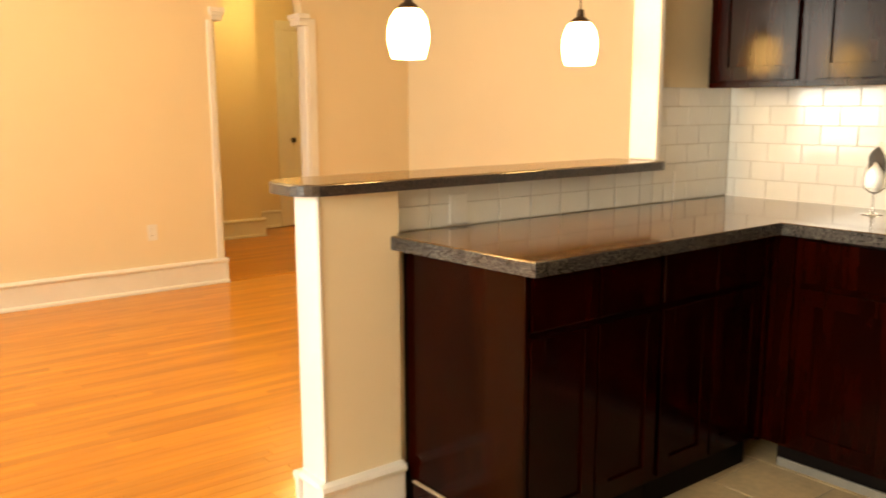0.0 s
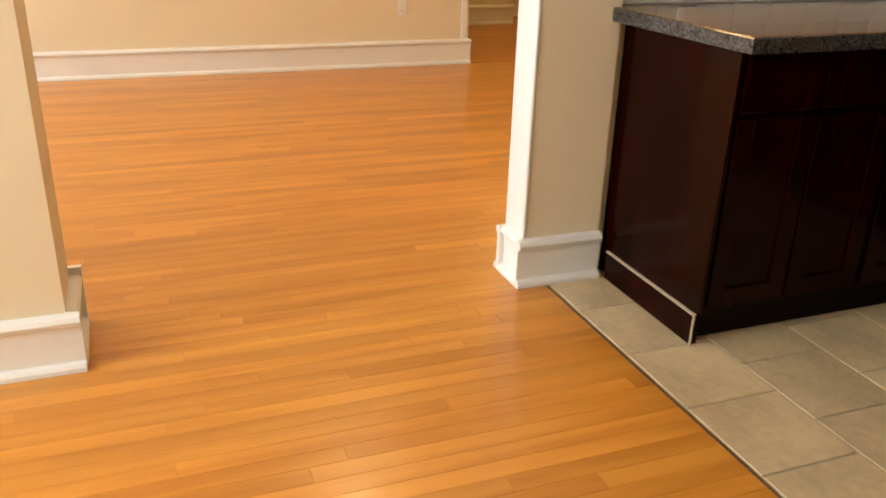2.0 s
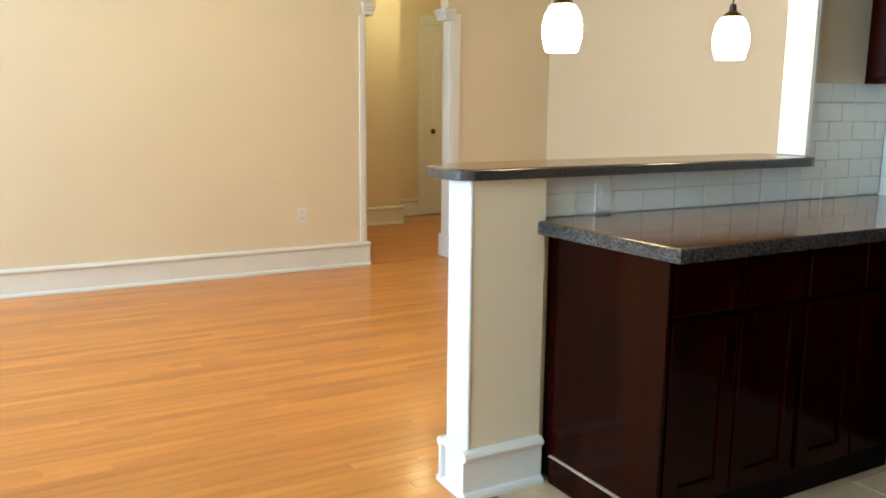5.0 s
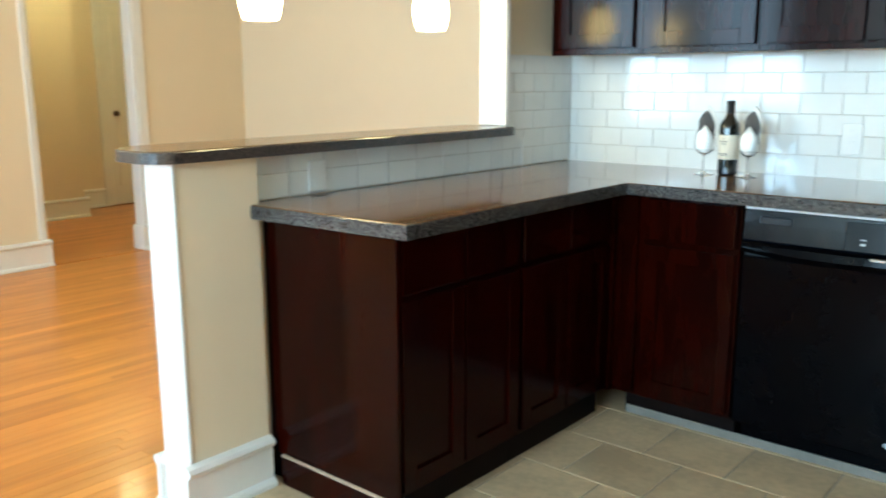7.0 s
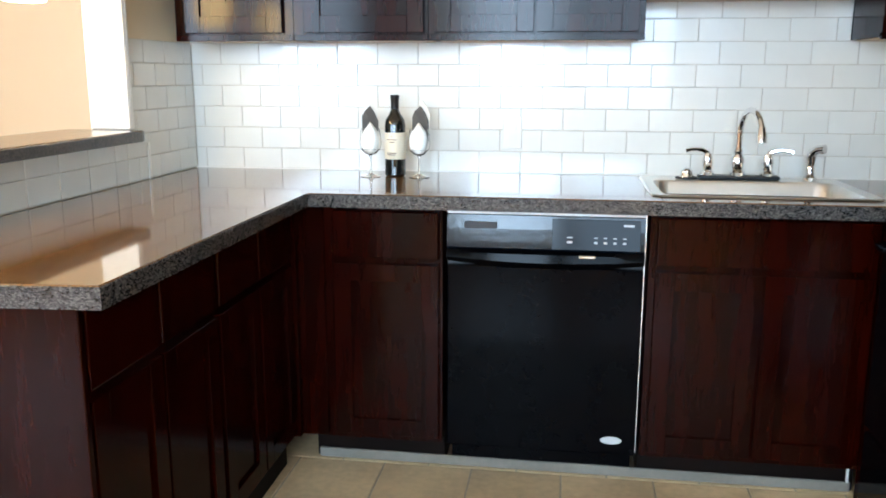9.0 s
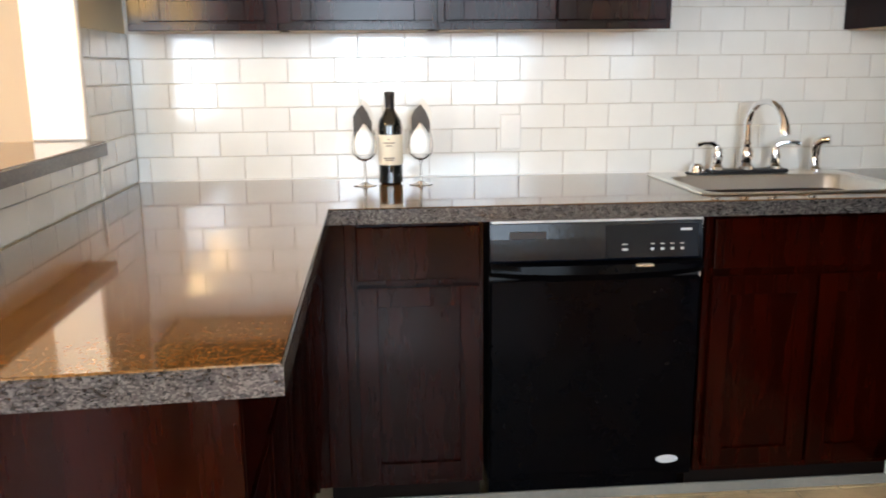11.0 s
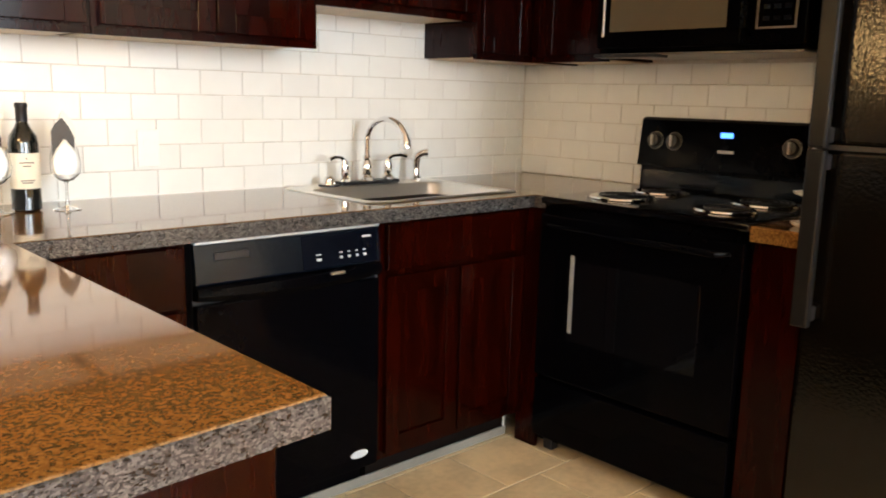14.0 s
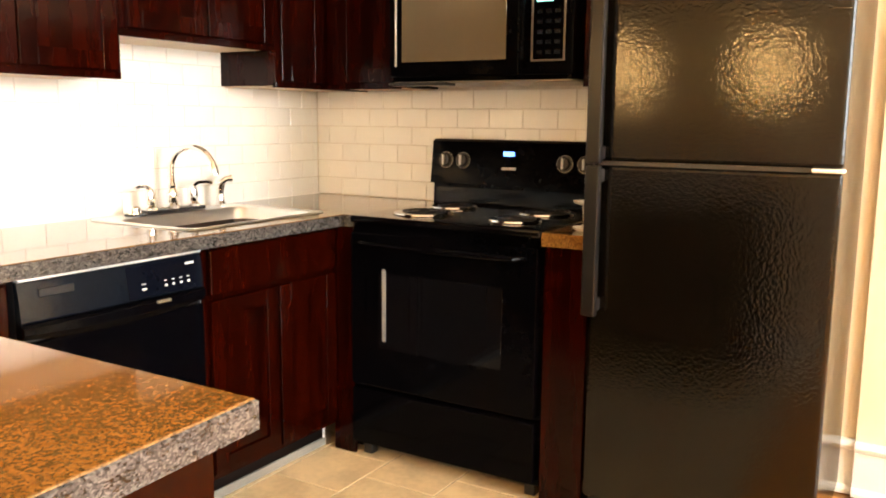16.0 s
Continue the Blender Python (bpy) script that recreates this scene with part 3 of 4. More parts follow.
def sink_bowl():
    bm = bmesh.new()

    def ring(x0, x1, y0, y1, z, r):
        out = []
        for cx, cy, a0 in ((x1 - r, y1 - r, 0), (x0 + r, y1 - r, 90), (x0 + r, y0 + r, 180), (x1 - r, y0 + r, 270)):
            for k in range(6):
                a = radians(a0 + 18 * k)
                out.append(bm.verts.new((cx + r * math.cos(a), cy + r * math.sin(a), z)))
        return out
    a, b, c, d = 1.69, 2.36, -0.56, -0.055
    bx0, bx1, by0, by1 = 1.735, 2.315, -0.52, -0.155
    rings = [ring(a, b, c, d, CT + 0.001, 0.03), ring(a + 0.006, b - 0.006, c + 0.006, d - 0.006, CT + 0.006, 0.03), ring(a + 0.02, b - 0.02, c + 0.02, d - 0.02, CT + 0.004, 0.03),
             ring(bx0 - 0.006, bx1 + 0.006, by0 - 0.006, by1 + 0.006, CT + 0.003, 0.05), ring(bx0, bx1, by0, by1, CT - 0.006, 0.05),
             ring(bx0 + 0.012, bx1 - 0.012, by0 + 0.012, by1 - 0.012, CT - 0.15, 0.06), ring(bx0 + 0.04, bx1 - 0.04, by0 + 0.04, by1 - 0.04, CT - 0.175, 0.06)]
    n = len(rings[0])
    for p, q in zip(rings, rings[1:]):
        for k in range(n):
            j = (k + 1) % n
            bm.faces.new((p[k], p[j], q[j], q[k]))
    bm.faces.new(rings[-1])
    return bm


part("basin", sink_bowl(), M_STEEL, sink, smooth=True)
part("strainer", lathe([(0, 0.004), (0.02, 0.004), (0.03, 0.001), (0.045, 0.004), (0.05, 0.001)], (2.03, -0.33, CT - 0.174)), M_CHROME, sink, "chrome strainer", True)

TY = -0.105
TZ = CT + 0.005
tap = thing("kitchen_tap", (2.02, TY, TZ), "chrome gooseneck kitchen tap with two lever handles", "tap")
part("base_plate", boxes(((1.89, TY - 0.026, TZ), (2.16, TY + 0.026, TZ + 0.014)), bevel=0.005, segs=2), M_DPLAS, tap, "dark base plate")
sx, sy = 0.17, -0.985
neck = [(2.02, TY, TZ + 0.01), (2.02, TY, TZ + 0.155)]
R = 0.094
for k in range(1, 14):
    a = radians(180 - 12.3 * k)
    neck.append((2.02 + (R + R * math.cos(a)) * sx, TY + (R + R * math.cos(a)) * sy, TZ + 0.155 + R * 0.9 * math.sin(a)))
lx, ly, lz = neck[-1]
part("spout", tube(neck, 0.0105, 14), M_CHROME, tap, smooth=True)
part("spout_collar", lathe([(0.026, 0), (0.026, 0.012), (0.018, 0.022), (0.021, 0.04), (0.022, 0.06), (0.014, 0.075), (0.016, 0.085), (0.011, 0.095)], (2.02, TY, TZ + 0.012)), M_CHROME, tap, smooth=True)
part("aerator", tube([(lx, ly, lz + 0.006), (lx + sx * 0.003, ly + sy * 0.003, lz - 0.01), (lx + sx * 0.005, ly + sy * 0.005, lz - 0.018), (lx + sx * 0.01, ly + sy * 0.01, lz - 0.045)], 0.014, 14, radii=[0.012, 0.014, 0.017, 0.016]), M_CHROME, tap, smooth=True)
for hx, s in ((1.92, -1), (2.12, 1)):
    h = part("handle", lathe([(0.024, 0), (0.024, 0.01), (0.015, 0.02), (0.019, 0.045), (0.016, 0.065), (0.013, 0.075), (0.0, 0.085)], (hx, TY, TZ + 0.012)), M_CHROME, tap, "chrome lever handle", True)
    part("lever", tube([(hx, TY, TZ + 0.088), (hx + s * 0.02, TY - 0.005, TZ + 0.1), (hx + s * 0.055, TY - 0.012, TZ + 0.102), (hx + s * 0.078, TY - 0.016, TZ + 0.096)], 0.006, 10, radii=[0.008, 0.007, 0.006, 0.008]), M_CHROME, h, smooth=True)
spray = thing("side_sprayer", (2.26, TY, TZ), "chrome pull-out side sprayer beside the tap", "tap")
part("holder", lathe([(0.022, 0), (0.022, 0.01), (0.014, 0.02), (0.014, 0.045), (0.012, 0.05)], (2.26, TY, TZ)), M_CHROME, spray, smooth=True)
part("spray_head", tube([(2.26, TY, TZ + 0.045), (2.26, TY, TZ + 0.08), (2.262, TY - 0.004, TZ + 0.096), (2.275, TY - 0.018, TZ + 0.108), (2.292, TY - 0.034, TZ + 0.11)], 0.012, 12, radii=[0.011, 0.017, 0.016, 0.014, 0.016]), M_CHROME, spray, smooth=True)
gap_cap = thing("air_gap_cap", (1.852, TY, TZ), "low chrome cap beside the tap handles", "sink fitting")
part("cap", lathe([(0.026, 0), (0.026, 0.006), (0.022, 0.014), (0.02, 0.026), (0.012, 0.034), (0, 0.036)], (1.852, TY, TZ)), M_CHROME, gap_cap, smooth=True)
part("flange", lathe([(0.038, 0), (0.037, 0.005), (0.029, 0.007)], (1.852, TY, TZ)), M_DPLAS, gap_cap, smooth=True)

# ---- dishwasher ----
dw = thing("dishwasher", (1.375, -0.6, 0), "black built-in dishwasher with a curved control panel", "dishwasher")
part("tub", boxes(((1.082, -0.60, 0.10), (1.674, -0.05, 0.868))), M_DPLAS, dw)
part("toe_panel", boxes(((1.09, -0.545, 0.0), (1.668, -0.5, 0.11)), bevel=0.003), M_BLACK, dw)
part("door_panel", boxes(((1.082, -0.625, 0.105), (1.674, -0.602, 0.70)), bevel=0.005, segs=2), M_BLACK, dw)


def control_panel():
    bm = bmesh.new()
    prof = [(-0.602, 0.752), (-0.624, 0.752), (-0.6265, 0.757), (-0.625, 0.775), (-0.621, 0.815), (-0.613, 0.855), (-0.602, 0.858)]
    ends = [[bm.verts.new((x, y, z)) for y, z in prof] for x in (1.082, 1.674)]
    for i in range(len(prof)):
        j = (i + 1) % len(prof)
        bm.faces.new((ends[0][i], ends[0][j], ends[1][j], ends[1][i]))
    bm.faces.new(ends[0])
    bm.faces.new(ends[1][::-1])
    return bm


part("control_panel", control_panel(), M_GREY, dw, "dark grey glossy control panel")
def handle_lip():
    """A bowed black lip under the panel, deeper in its middle."""
    bm = bmesh.new()
    rings = []
    for k in range(13):
        t = k / 12
        bow = 0.018 * (1 - (2 * t - 1) ** 2)
        prof = [(-0.602, 0.7505), (-0.630, 0.7505), (-0.636 - bow * 0.4, 0.742), (-0.638 - bow * 0.5, 0.728 - bow * 0.6), (-0.628, 0.714 - bow), (-0.602, 0.712 - bow)]
        rings.append([bm.verts.new((1.082 + 0.592 * t, y, z)) for y, z in prof])
    for a, b in zip(rings, rings[1:]):
        for i in range(6):
            j = (i + 1) % 6
            bm.faces.new((a[i], a[j], b[j], b[i]))
    bm.faces.new(rings[0])
    bm.faces.new(rings[-1][::-1])
    return bm


part("handle_lip", handle_lip(), M_BLACK, dw, "glossy black bowed grip lip", True)
PANEL_M = Matrix.Translation((1.53, -0.6225, 0.803)) @ pose(0, 0, 0, -9, 0, 0)


def on_panel(lo, hi, bevel=0.001):
    """A flat piece lying on the sloped control panel, given from the middle of its button field."""
    return moved(boxes((lo, hi), bevel=bevel), PANEL_M)


part("control_window", on_panel((-0.13, -0.0015, -0.046), (0.13, 0.006, 0.046)), mat("button_field", (0.003, 0.004, 0.008), 0.12, spec=0.12, bump=0.0), dw, "black glossy button field")
part("vent", boxes(((1.135, -0.6235, 0.815), (1.235, -0.616, 0.835)), bevel=0.001), M_DPLAS, dw, "dark slotted vent")
part("top_strip", boxes(((1.082, -0.621, 0.858), (1.674, -0.602, 0.868)), bevel=0.003), mat("pale_metal_strip", (0.75, 0.77, 0.78), 0.35, metal=0.3), dw, "bright metal top strip")
part("latch", boxes(((1.48, -0.652, 0.736), (1.53, -0.640, 0.745)), bevel=0.003), M_STEEL, dw)
for k, (bx, bw) in enumerate(((1.445, 0.016), (1.525, 0.01), (1.553, 0.01), (1.581, 0.01), (1.609, 0.01))):
    part("button", on_panel((bx - 1.53, -0.0035, -0.026), (bx + bw - 1.53, -0.0014, -0.019)), M_MARK, dw, "pale printed button")
    part("button_mark", on_panel((bx - 1.53, -0.0025, -0.010), (bx + bw - 1.53, -0.0014, -0.007), 0), M_MARK, dw, "pale unreadable print")
part("brand_mark", on_panel((0.08, -0.0025, 0.027), (0.112, -0.0014, 0.033), 0), M_MARK, dw, "pale maker's mark")
part("badge", moved(lathe([(0, 0), (0.030, 0.0005), (0.030, 0.002), (0, 0.003)], (0, 0, 0)), Matrix.Translation((1.60, -0.6255, 0.155)) @ Matrix.Diagonal((1.1, 1, 0.42, 1)) @ pose(0, 0, 0, 90, 0, 0)), M_MARK, dw, "oval silver badge")
part("side_trim", boxes(((1.6745, -0.608, 0.11), (1.678, -0.60, 0.87))), M_STEEL, dw, "thin bright edge strip")

# ---- stove ----
SY_L, SY_R, SXF = -0.705, -1.463, 2.335
stove = thing("stove", (2.6, -1.08, 0), "black freestanding electric stove with four coil burners", "stove")
part("body", boxes(((SXF, SY_R, 0.05), (EAST - 0.02, SY_L, 0.89))), M_BLACK, stove)
part("foot", boxes(((SXF + 0.02, SY_R + 0.02, 0.0), (SXF + 0.06, SY_R + 0.06, 0.05)), bevel=0.003), M_DPLAS, stove)
part("foot", boxes(((SXF + 0.02, SY_L - 0.06, 0.0), (SXF + 0.06, SY_L - 0.02, 0.05)), bevel=0.003), M_DPLAS, stove)
part("cooktop", boxes(((SXF - 0.03, SY_R, 0.892), (EAST - 0.08, SY_L, 0.918)), bevel=0.008, segs=2), M_ENAMEL, stove)
odoor = part("oven_door", boxes(((SXF - 0.033, SY_R + 0.006, 0.29), (SXF - 0.002, SY_L - 0.006, 0.86)), bevel=0.006, segs=2), M_BLACK, stove)
part("oven_window", boxes(((SXF - 0.036, SY_R + 0.13, 0.44), (SXF - 0.0335, SY_L - 0.13, 0.72)), bevel=0.001), M_SMOKE, odoor, "smoked oven window")
part("sticker", boxes(((SXF - 0.038, -0.869, 0.47), (SXF - 0.0362, -0.854, 0.735))), mat("strip_foil", (0.42, 0.44, 0.45), 0.3, metal=0.3), odoor, "pale vertical strip on the oven glass")
part("handle", tube([(SXF - 0.035, SY_L - 0.05, 0.825), (SXF - 0.068, SY_L - 0.075, 0.825), (SXF - 0.075, -1.08, 0.825), (SXF - 0.068, SY_R + 0.075, 0.825), (SXF - 0.035, SY_R + 0.05, 0.825)], 0.012, 12), M_BLACK, odoor, smooth=True)
part("storage_drawer", boxes(((SXF - 0.03, SY_R + 0.006, 0.065), (SXF - 0.002, SY_L - 0.006, 0.275)), bevel=0.006, segs=2), M_BLACK, stove)


def back_guard():
    bm = bmesh.new()
    prof = [(EAST - 0.03, 0.90), (EAST - 0.10, 0.90), (EAST - 0.095, 1.0), (EAST - 0.125, 1.005), (EAST - 0.105, 1.175), (EAST - 0.085, 1.185), (EAST - 0.03, 1.185)]
    ends = [[bm.verts.new((x, y, z)) for x, z in prof] for y in (SY_L, SY_R)]
    for i in range(len(prof)):
        j = (i + 1) % len(prof)
        bm.faces.new((ends[0][i], ends[0][j], ends[1][j], ends[1][i]))
    bm.faces.new(ends[0])
    bm.faces.new(ends[1][::-1])
    return bm


guard = part("backguard", back_guard(), M_BLACK, stove, "black backguard with dials")
part("guard_strip", boxes(((EAST - 0.104, SY_R + 0.015, 0.925), (EAST - 0.0955, SY_L - 0.015, 0.99)), bevel=0.002), M_GREY, guard, "grey lower strip")
for ky in (-0.775, -0.855, -1.30, -1.385):
    k = part("knob", disc((EAST - 0.116, ky, 1.10), (-1, 0, 0.12), 0.024, 0.022, 22), M_DIAL, guard, "black dial with a pale ring", True)
    part("dial_ring", disc((EAST - 0.1145, ky, 1.10), (-1, 0, 0.12), 0.033, 0.004, 22), M_DPLAS, k, smooth=True)
    part("dial_mark", ring_disc(ky, 1.10, 0.0315), M_PRINT, k, "pale printed ring")
    part("pointer", boxes(((EAST - 0.146, ky - 0.0035, 1.082), (EAST - 0.137, ky + 0.0035, 1.122))), M_MARK, k)
part("display", boxes(((EAST - 0.119, -1.085, 1.122), (EAST - 0.111, -1.04, 1.14))), M_BLUE, guard, "blue lit clock display")
part("brand_mark", boxes(((EAST - 0.1235, -1.095, 1.068), (EAST - 0.116, -1.035, 1.078))), M_MARK, guard, "pale maker's mark")
for bx, by, br in ((2.50, -0.90, 0.092), (2.76, -0.88, 0.075), (2.50, -1.28, 0.075), (2.76, -1.28, 0.092)):
    bn = part("burner", lathe([(br + 0.02, 0.001), (br + 0.018, 0.006), (br + 0.004, 0.003), (br * 0.5, -0.001), (0, -0.002)], (bx, by, 0.919)), M_CHROME, stove, "chrome drip pan with a coil", True)
    coil = [(bx + (0.018 + (br - 0.022) * k / 100) * math.cos(k * 0.25), by + (0.018 + (br - 0.022) * k / 100) * math.sin(k * 0.25), 0.928) for k in range(101)]
    part("coil", tube(coil, 0.0038, 6), M_DPLAS, bn, "dark spiral heating coil", True)

# ---- microwave ----
mw = thing("microwave", (2.78, -1.06, 1.40), "black over-the-range microwave with a window door", "microwave")
part("body", boxes(((2.62, -1.437, 1.405), (EAST - 0.005, -0.688, 1.826))), M_BLACK, mw)
mdoor = part("door", boxes(((2.585, -1.235, 1.42), (2.618, -0.690, 1.80)), bevel=0.006, segs=2), M_BLACK, mw)
part("window", boxes(((2.5825, -1.185, 1.475), (2.5845, -0.745, 1.75)), bevel=0.001), M_MESH, mdoor, "glossy mesh window")
part("edge_trim", boxes(((2.5805, -0.722, 1.46), (2.586, -0.714, 1.79)), bevel=0.001), M_STEEL, mdoor, "bright vertical trim")
part("handle", tube([(2.583, -1.262, 1.45), (2.555, -1.262, 1.47), (2.555, -1.262, 1.75), (2.583, -1.262, 1.77)], 0.009, 10), M_BLACK, mdoor, smooth=True)
part("keypad_panel", boxes(((2.585, -1.437, 1.42), (2.618, -1.24, 1.80)), bevel=0.004, segs=2), M_BLACK, mw)
for y in (-1.405, -1.285):
    part("keypad_trim", boxes(((2.5815, y - 0.003, 1.465), (2.586, y + 0.003, 1.79)), bevel=0.001), M_WORN, mw, "thin worn metal trim")
part("keypad_trim", boxes(((2.5815, -1.4015, 1.465), (2.586, -1.2885, 1.471)), bevel=0.001), M_WORN, mw, "thin worn metal trim")
part("display", boxes(((2.5825, -1.362, 1.664), (2.5855, -1.302, 1.682))), M_TEAL, mw, "teal lit clock display")
for r in range(5):
    for c in range(3):
        y = -1.39 + c * 0.033
        part("key", boxes(((2.5835, y, 1.488 + r * 0.034), (2.586, y + 0.022, 1.502 + r * 0.034))), M_GREY, mw)
part("vent_grille", boxes(*[((2.59, -1.42, 1.806 + 0.007 * k), (2.618, -0.70, 1.809 + 0.007 * k)) for k in range(3)]), M_DPLAS, mw)
part("underside", boxes(((2.60, -1.43, 1.397), (EAST - 0.02, -0.70, 1.404)), bevel=0.002), mat("dull_metal", (0.35, 0.32, 0.28), 0.45, metal=0.8), mw, "pale metal underside")
part("lower_lip", boxes(((2.56, -0.95, 1.388), (2.64, -0.70, 1.400)), bevel=0.003), M_DPLAS, mw)

# ---- fridge ----
FX, FY0, FY1 = 2.25, -2.323, -1.650
fr = thing("fridge", (2.6, -2.0, 0), "black pebbled top-freezer fridge", "fridge")
part("body", boxes(((FX + 0.075, FY0 + 0.008, 0.03), (EAST - 0.03, FY1 - 0.004, 1.70)), bevel=0.006), M_FRIDGE, fr)
part("freezer_door", boxes(((FX, FY0, 1.148), (FX + 0.07, FY1, 1.71)), bevel=0.012, segs=3), M_FRIDGE, fr)
part("fridge_door", boxes(((FX, FY0, 0.10), (FX + 0.07, FY1, 1.136)), bevel=0.012, segs=3), M_FRIDGE, fr)
part("toe_grille", boxes(((FX + 0.03, FY0 + 0.01, 0.012), (FX + 0.075, FY1 - 0.01, 0.092)), bevel=0.004), M_DPLAS, fr)
part("gasket", boxes(((FX + 0.014, FY0 + 0.012, 1.1365), (FX + 0.06, FY1 - 0.012, 1.1475))), mat("grey_gasket", (0.03, 0.028, 0.025), 0.5), fr, "pale line between the doors")
part("hinge", boxes(((FX - 0.006, FY0 - 0.004, 1.137), (FX + 0.03, FY0 + 0.075, 1.147)), bevel=0.003), M_WHITE, fr, "white centre hinge")
for name, z0, z1 in (("freezer_handle", 1.142, 1.66), ("fridge_handle", 0.69, 1.138)):
    h = part(name, boxes(((FX - 0.058, FY1 - 0.042, z0), (FX - 0.030, FY1 + 0.003, z1)), bevel=0.006, segs=2), M_HANDLE, fr, "dark grey bar handle")
    for z in (z0 + 0.012, z1 - 0.05):
        part("bracket", boxes(((FX - 0.031, FY1 - 0.038, z), (FX + 0.001, FY1 - 0.012, z + 0.038)), bevel=0.003), M_DPLAS, h)

stand = thing("pedestal_dish", (2.415, -1.563, CT), "small white-footed pedestal dish on the worktop beside the fridge", "dish")
part("foot", lathe([(0, 0.001), (0.022, 0.0), (0.034, 0.008), (0.036, 0.013), (0.033, 0.012), (0.012, 0.006), (0, 0.006)], (2.415, -1.563, CT)), M_PORC, stand, "white porcelain foot", True)
part("stem", lathe([(0, 0.006), (0.007, 0.007), (0.005, 0.03), (0.005, 0.06), (0.008, 0.082), (0, 0.083)], (2.415, -1.563, CT), 16), M_GLASS, stand, "clear glass stem", True)
part("dish", lathe([(0, 0.083), (0.012, 0.083), (0.032, 0.09), (0.037, 0.097), (0.034, 0.096), (0.012, 0.088), (0, 0.088)], (2.415, -1.563, CT)), M_PORC, stand, "white porcelain dish", True)
structure("trim_corner_caulk", boxes(((2.326, -0.554, 0.0), (2.334, -0.546, 0.085)), bevel=0.002), M_TRIM)
structure("trim_toe_caulk", boxes(((0.64, -0.5545, 0.0), (2.34, -0.5455, 0.033)), bevel=0.002), mat("toe_caulk", (0.25, 0.235, 0.205), 0.6))

# ---- pendants ----
def pendant(x, y, zb):
    p = thing("pendant_lamp", (x, y, zb), "lit opal glass pendant lamp with dark bronze cap above the bar", "pendant lamp", "pendants over the bar")
    sh = part("shade", lathe([(0, 0.004), (0.048, 0.0), (0.053, 0.002), (0.0615, 0.03), (0.0665, 0.06), (0.066, 0.09), (0.058, 0.125), (0.043, 0.15), (0.03, 0.158), (0, 0.158)], (x, y, zb), 32), M_SHADE, p, "glowing opal glass shade", True)
    part("cap", lathe([(0.036, 0.152), (0.036, 0.158), (0.028, 0.168), (0.014, 0.178), (0.012, 0.2), (0.004, 0.205), (0, 0.205)], (x, y, zb), 24), M_BRONZE, p, "dark bronze cap", True)
    part("cord", tube([(x, y, zb + 0.2), (x, y, zb + 0.7), (x, y, CEIL - 0.02)], 0.003, 8), M_BRONZE, p)
    part("canopy", lathe([(0.06, 0), (0.06, -0.008), (0.04, -0.022), (0.0, -0.026)], (x, y, CEIL), 24), M_BRONZE, p, "", True)


pendant(-0.05, -1.715, 1.462)
pendant(-0.035, -0.937, 1.462)

# ---- small things on the counter ----
def bottle(x, y):
    b = thing("wine_bottle", (x, y, CT), "dark glass wine bottle with cream paper label on the worktop", "bottle")
    g = part("glass_body", lathe([(0, 0.002), (0.03, 0.0), (0.0375, 0.006), (0.0375, 0.18), (0.034, 0.20), (0.02, 0.222), (0.0145, 0.235), (0.0135, 0.262)], (x, y, CT), 32), M_BOTTLE, b, smooth=True)
    part("capsule", lathe([(0.0142, 0.235), (0.0148, 0.24), (0.0148, 0.272), (0.0162, 0.274), (0.0162, 0.284), (0.014, 0.287), (0, 0.287)], (x, y, CT), 24), M_DPLAS, b, "dark foil capsule", True)
    part("label", lathe([(0.0376, 0.062), (0.0381, 0.063), (0.0381, 0.155), (0.0376, 0.156)], (x, y, CT), 32), M_LABEL, b, "cream paper label", True)
    for z, w in ((0.141, 0.005), (0.130, 0.036), (0.121, 0.020), (0.083, 0.034), (0.077, 0.026)):
        part("print_line", moved(boxes(((-w / 2, -0.0396, z), (w / 2, -0.0372, z + 0.0028))), Matrix.Translation((x, y, CT)) @ pose(0, 0, 0, 0, 0, -8)), M_INK, b, "unreadable dark print")


bottle(0.829, -0.165)


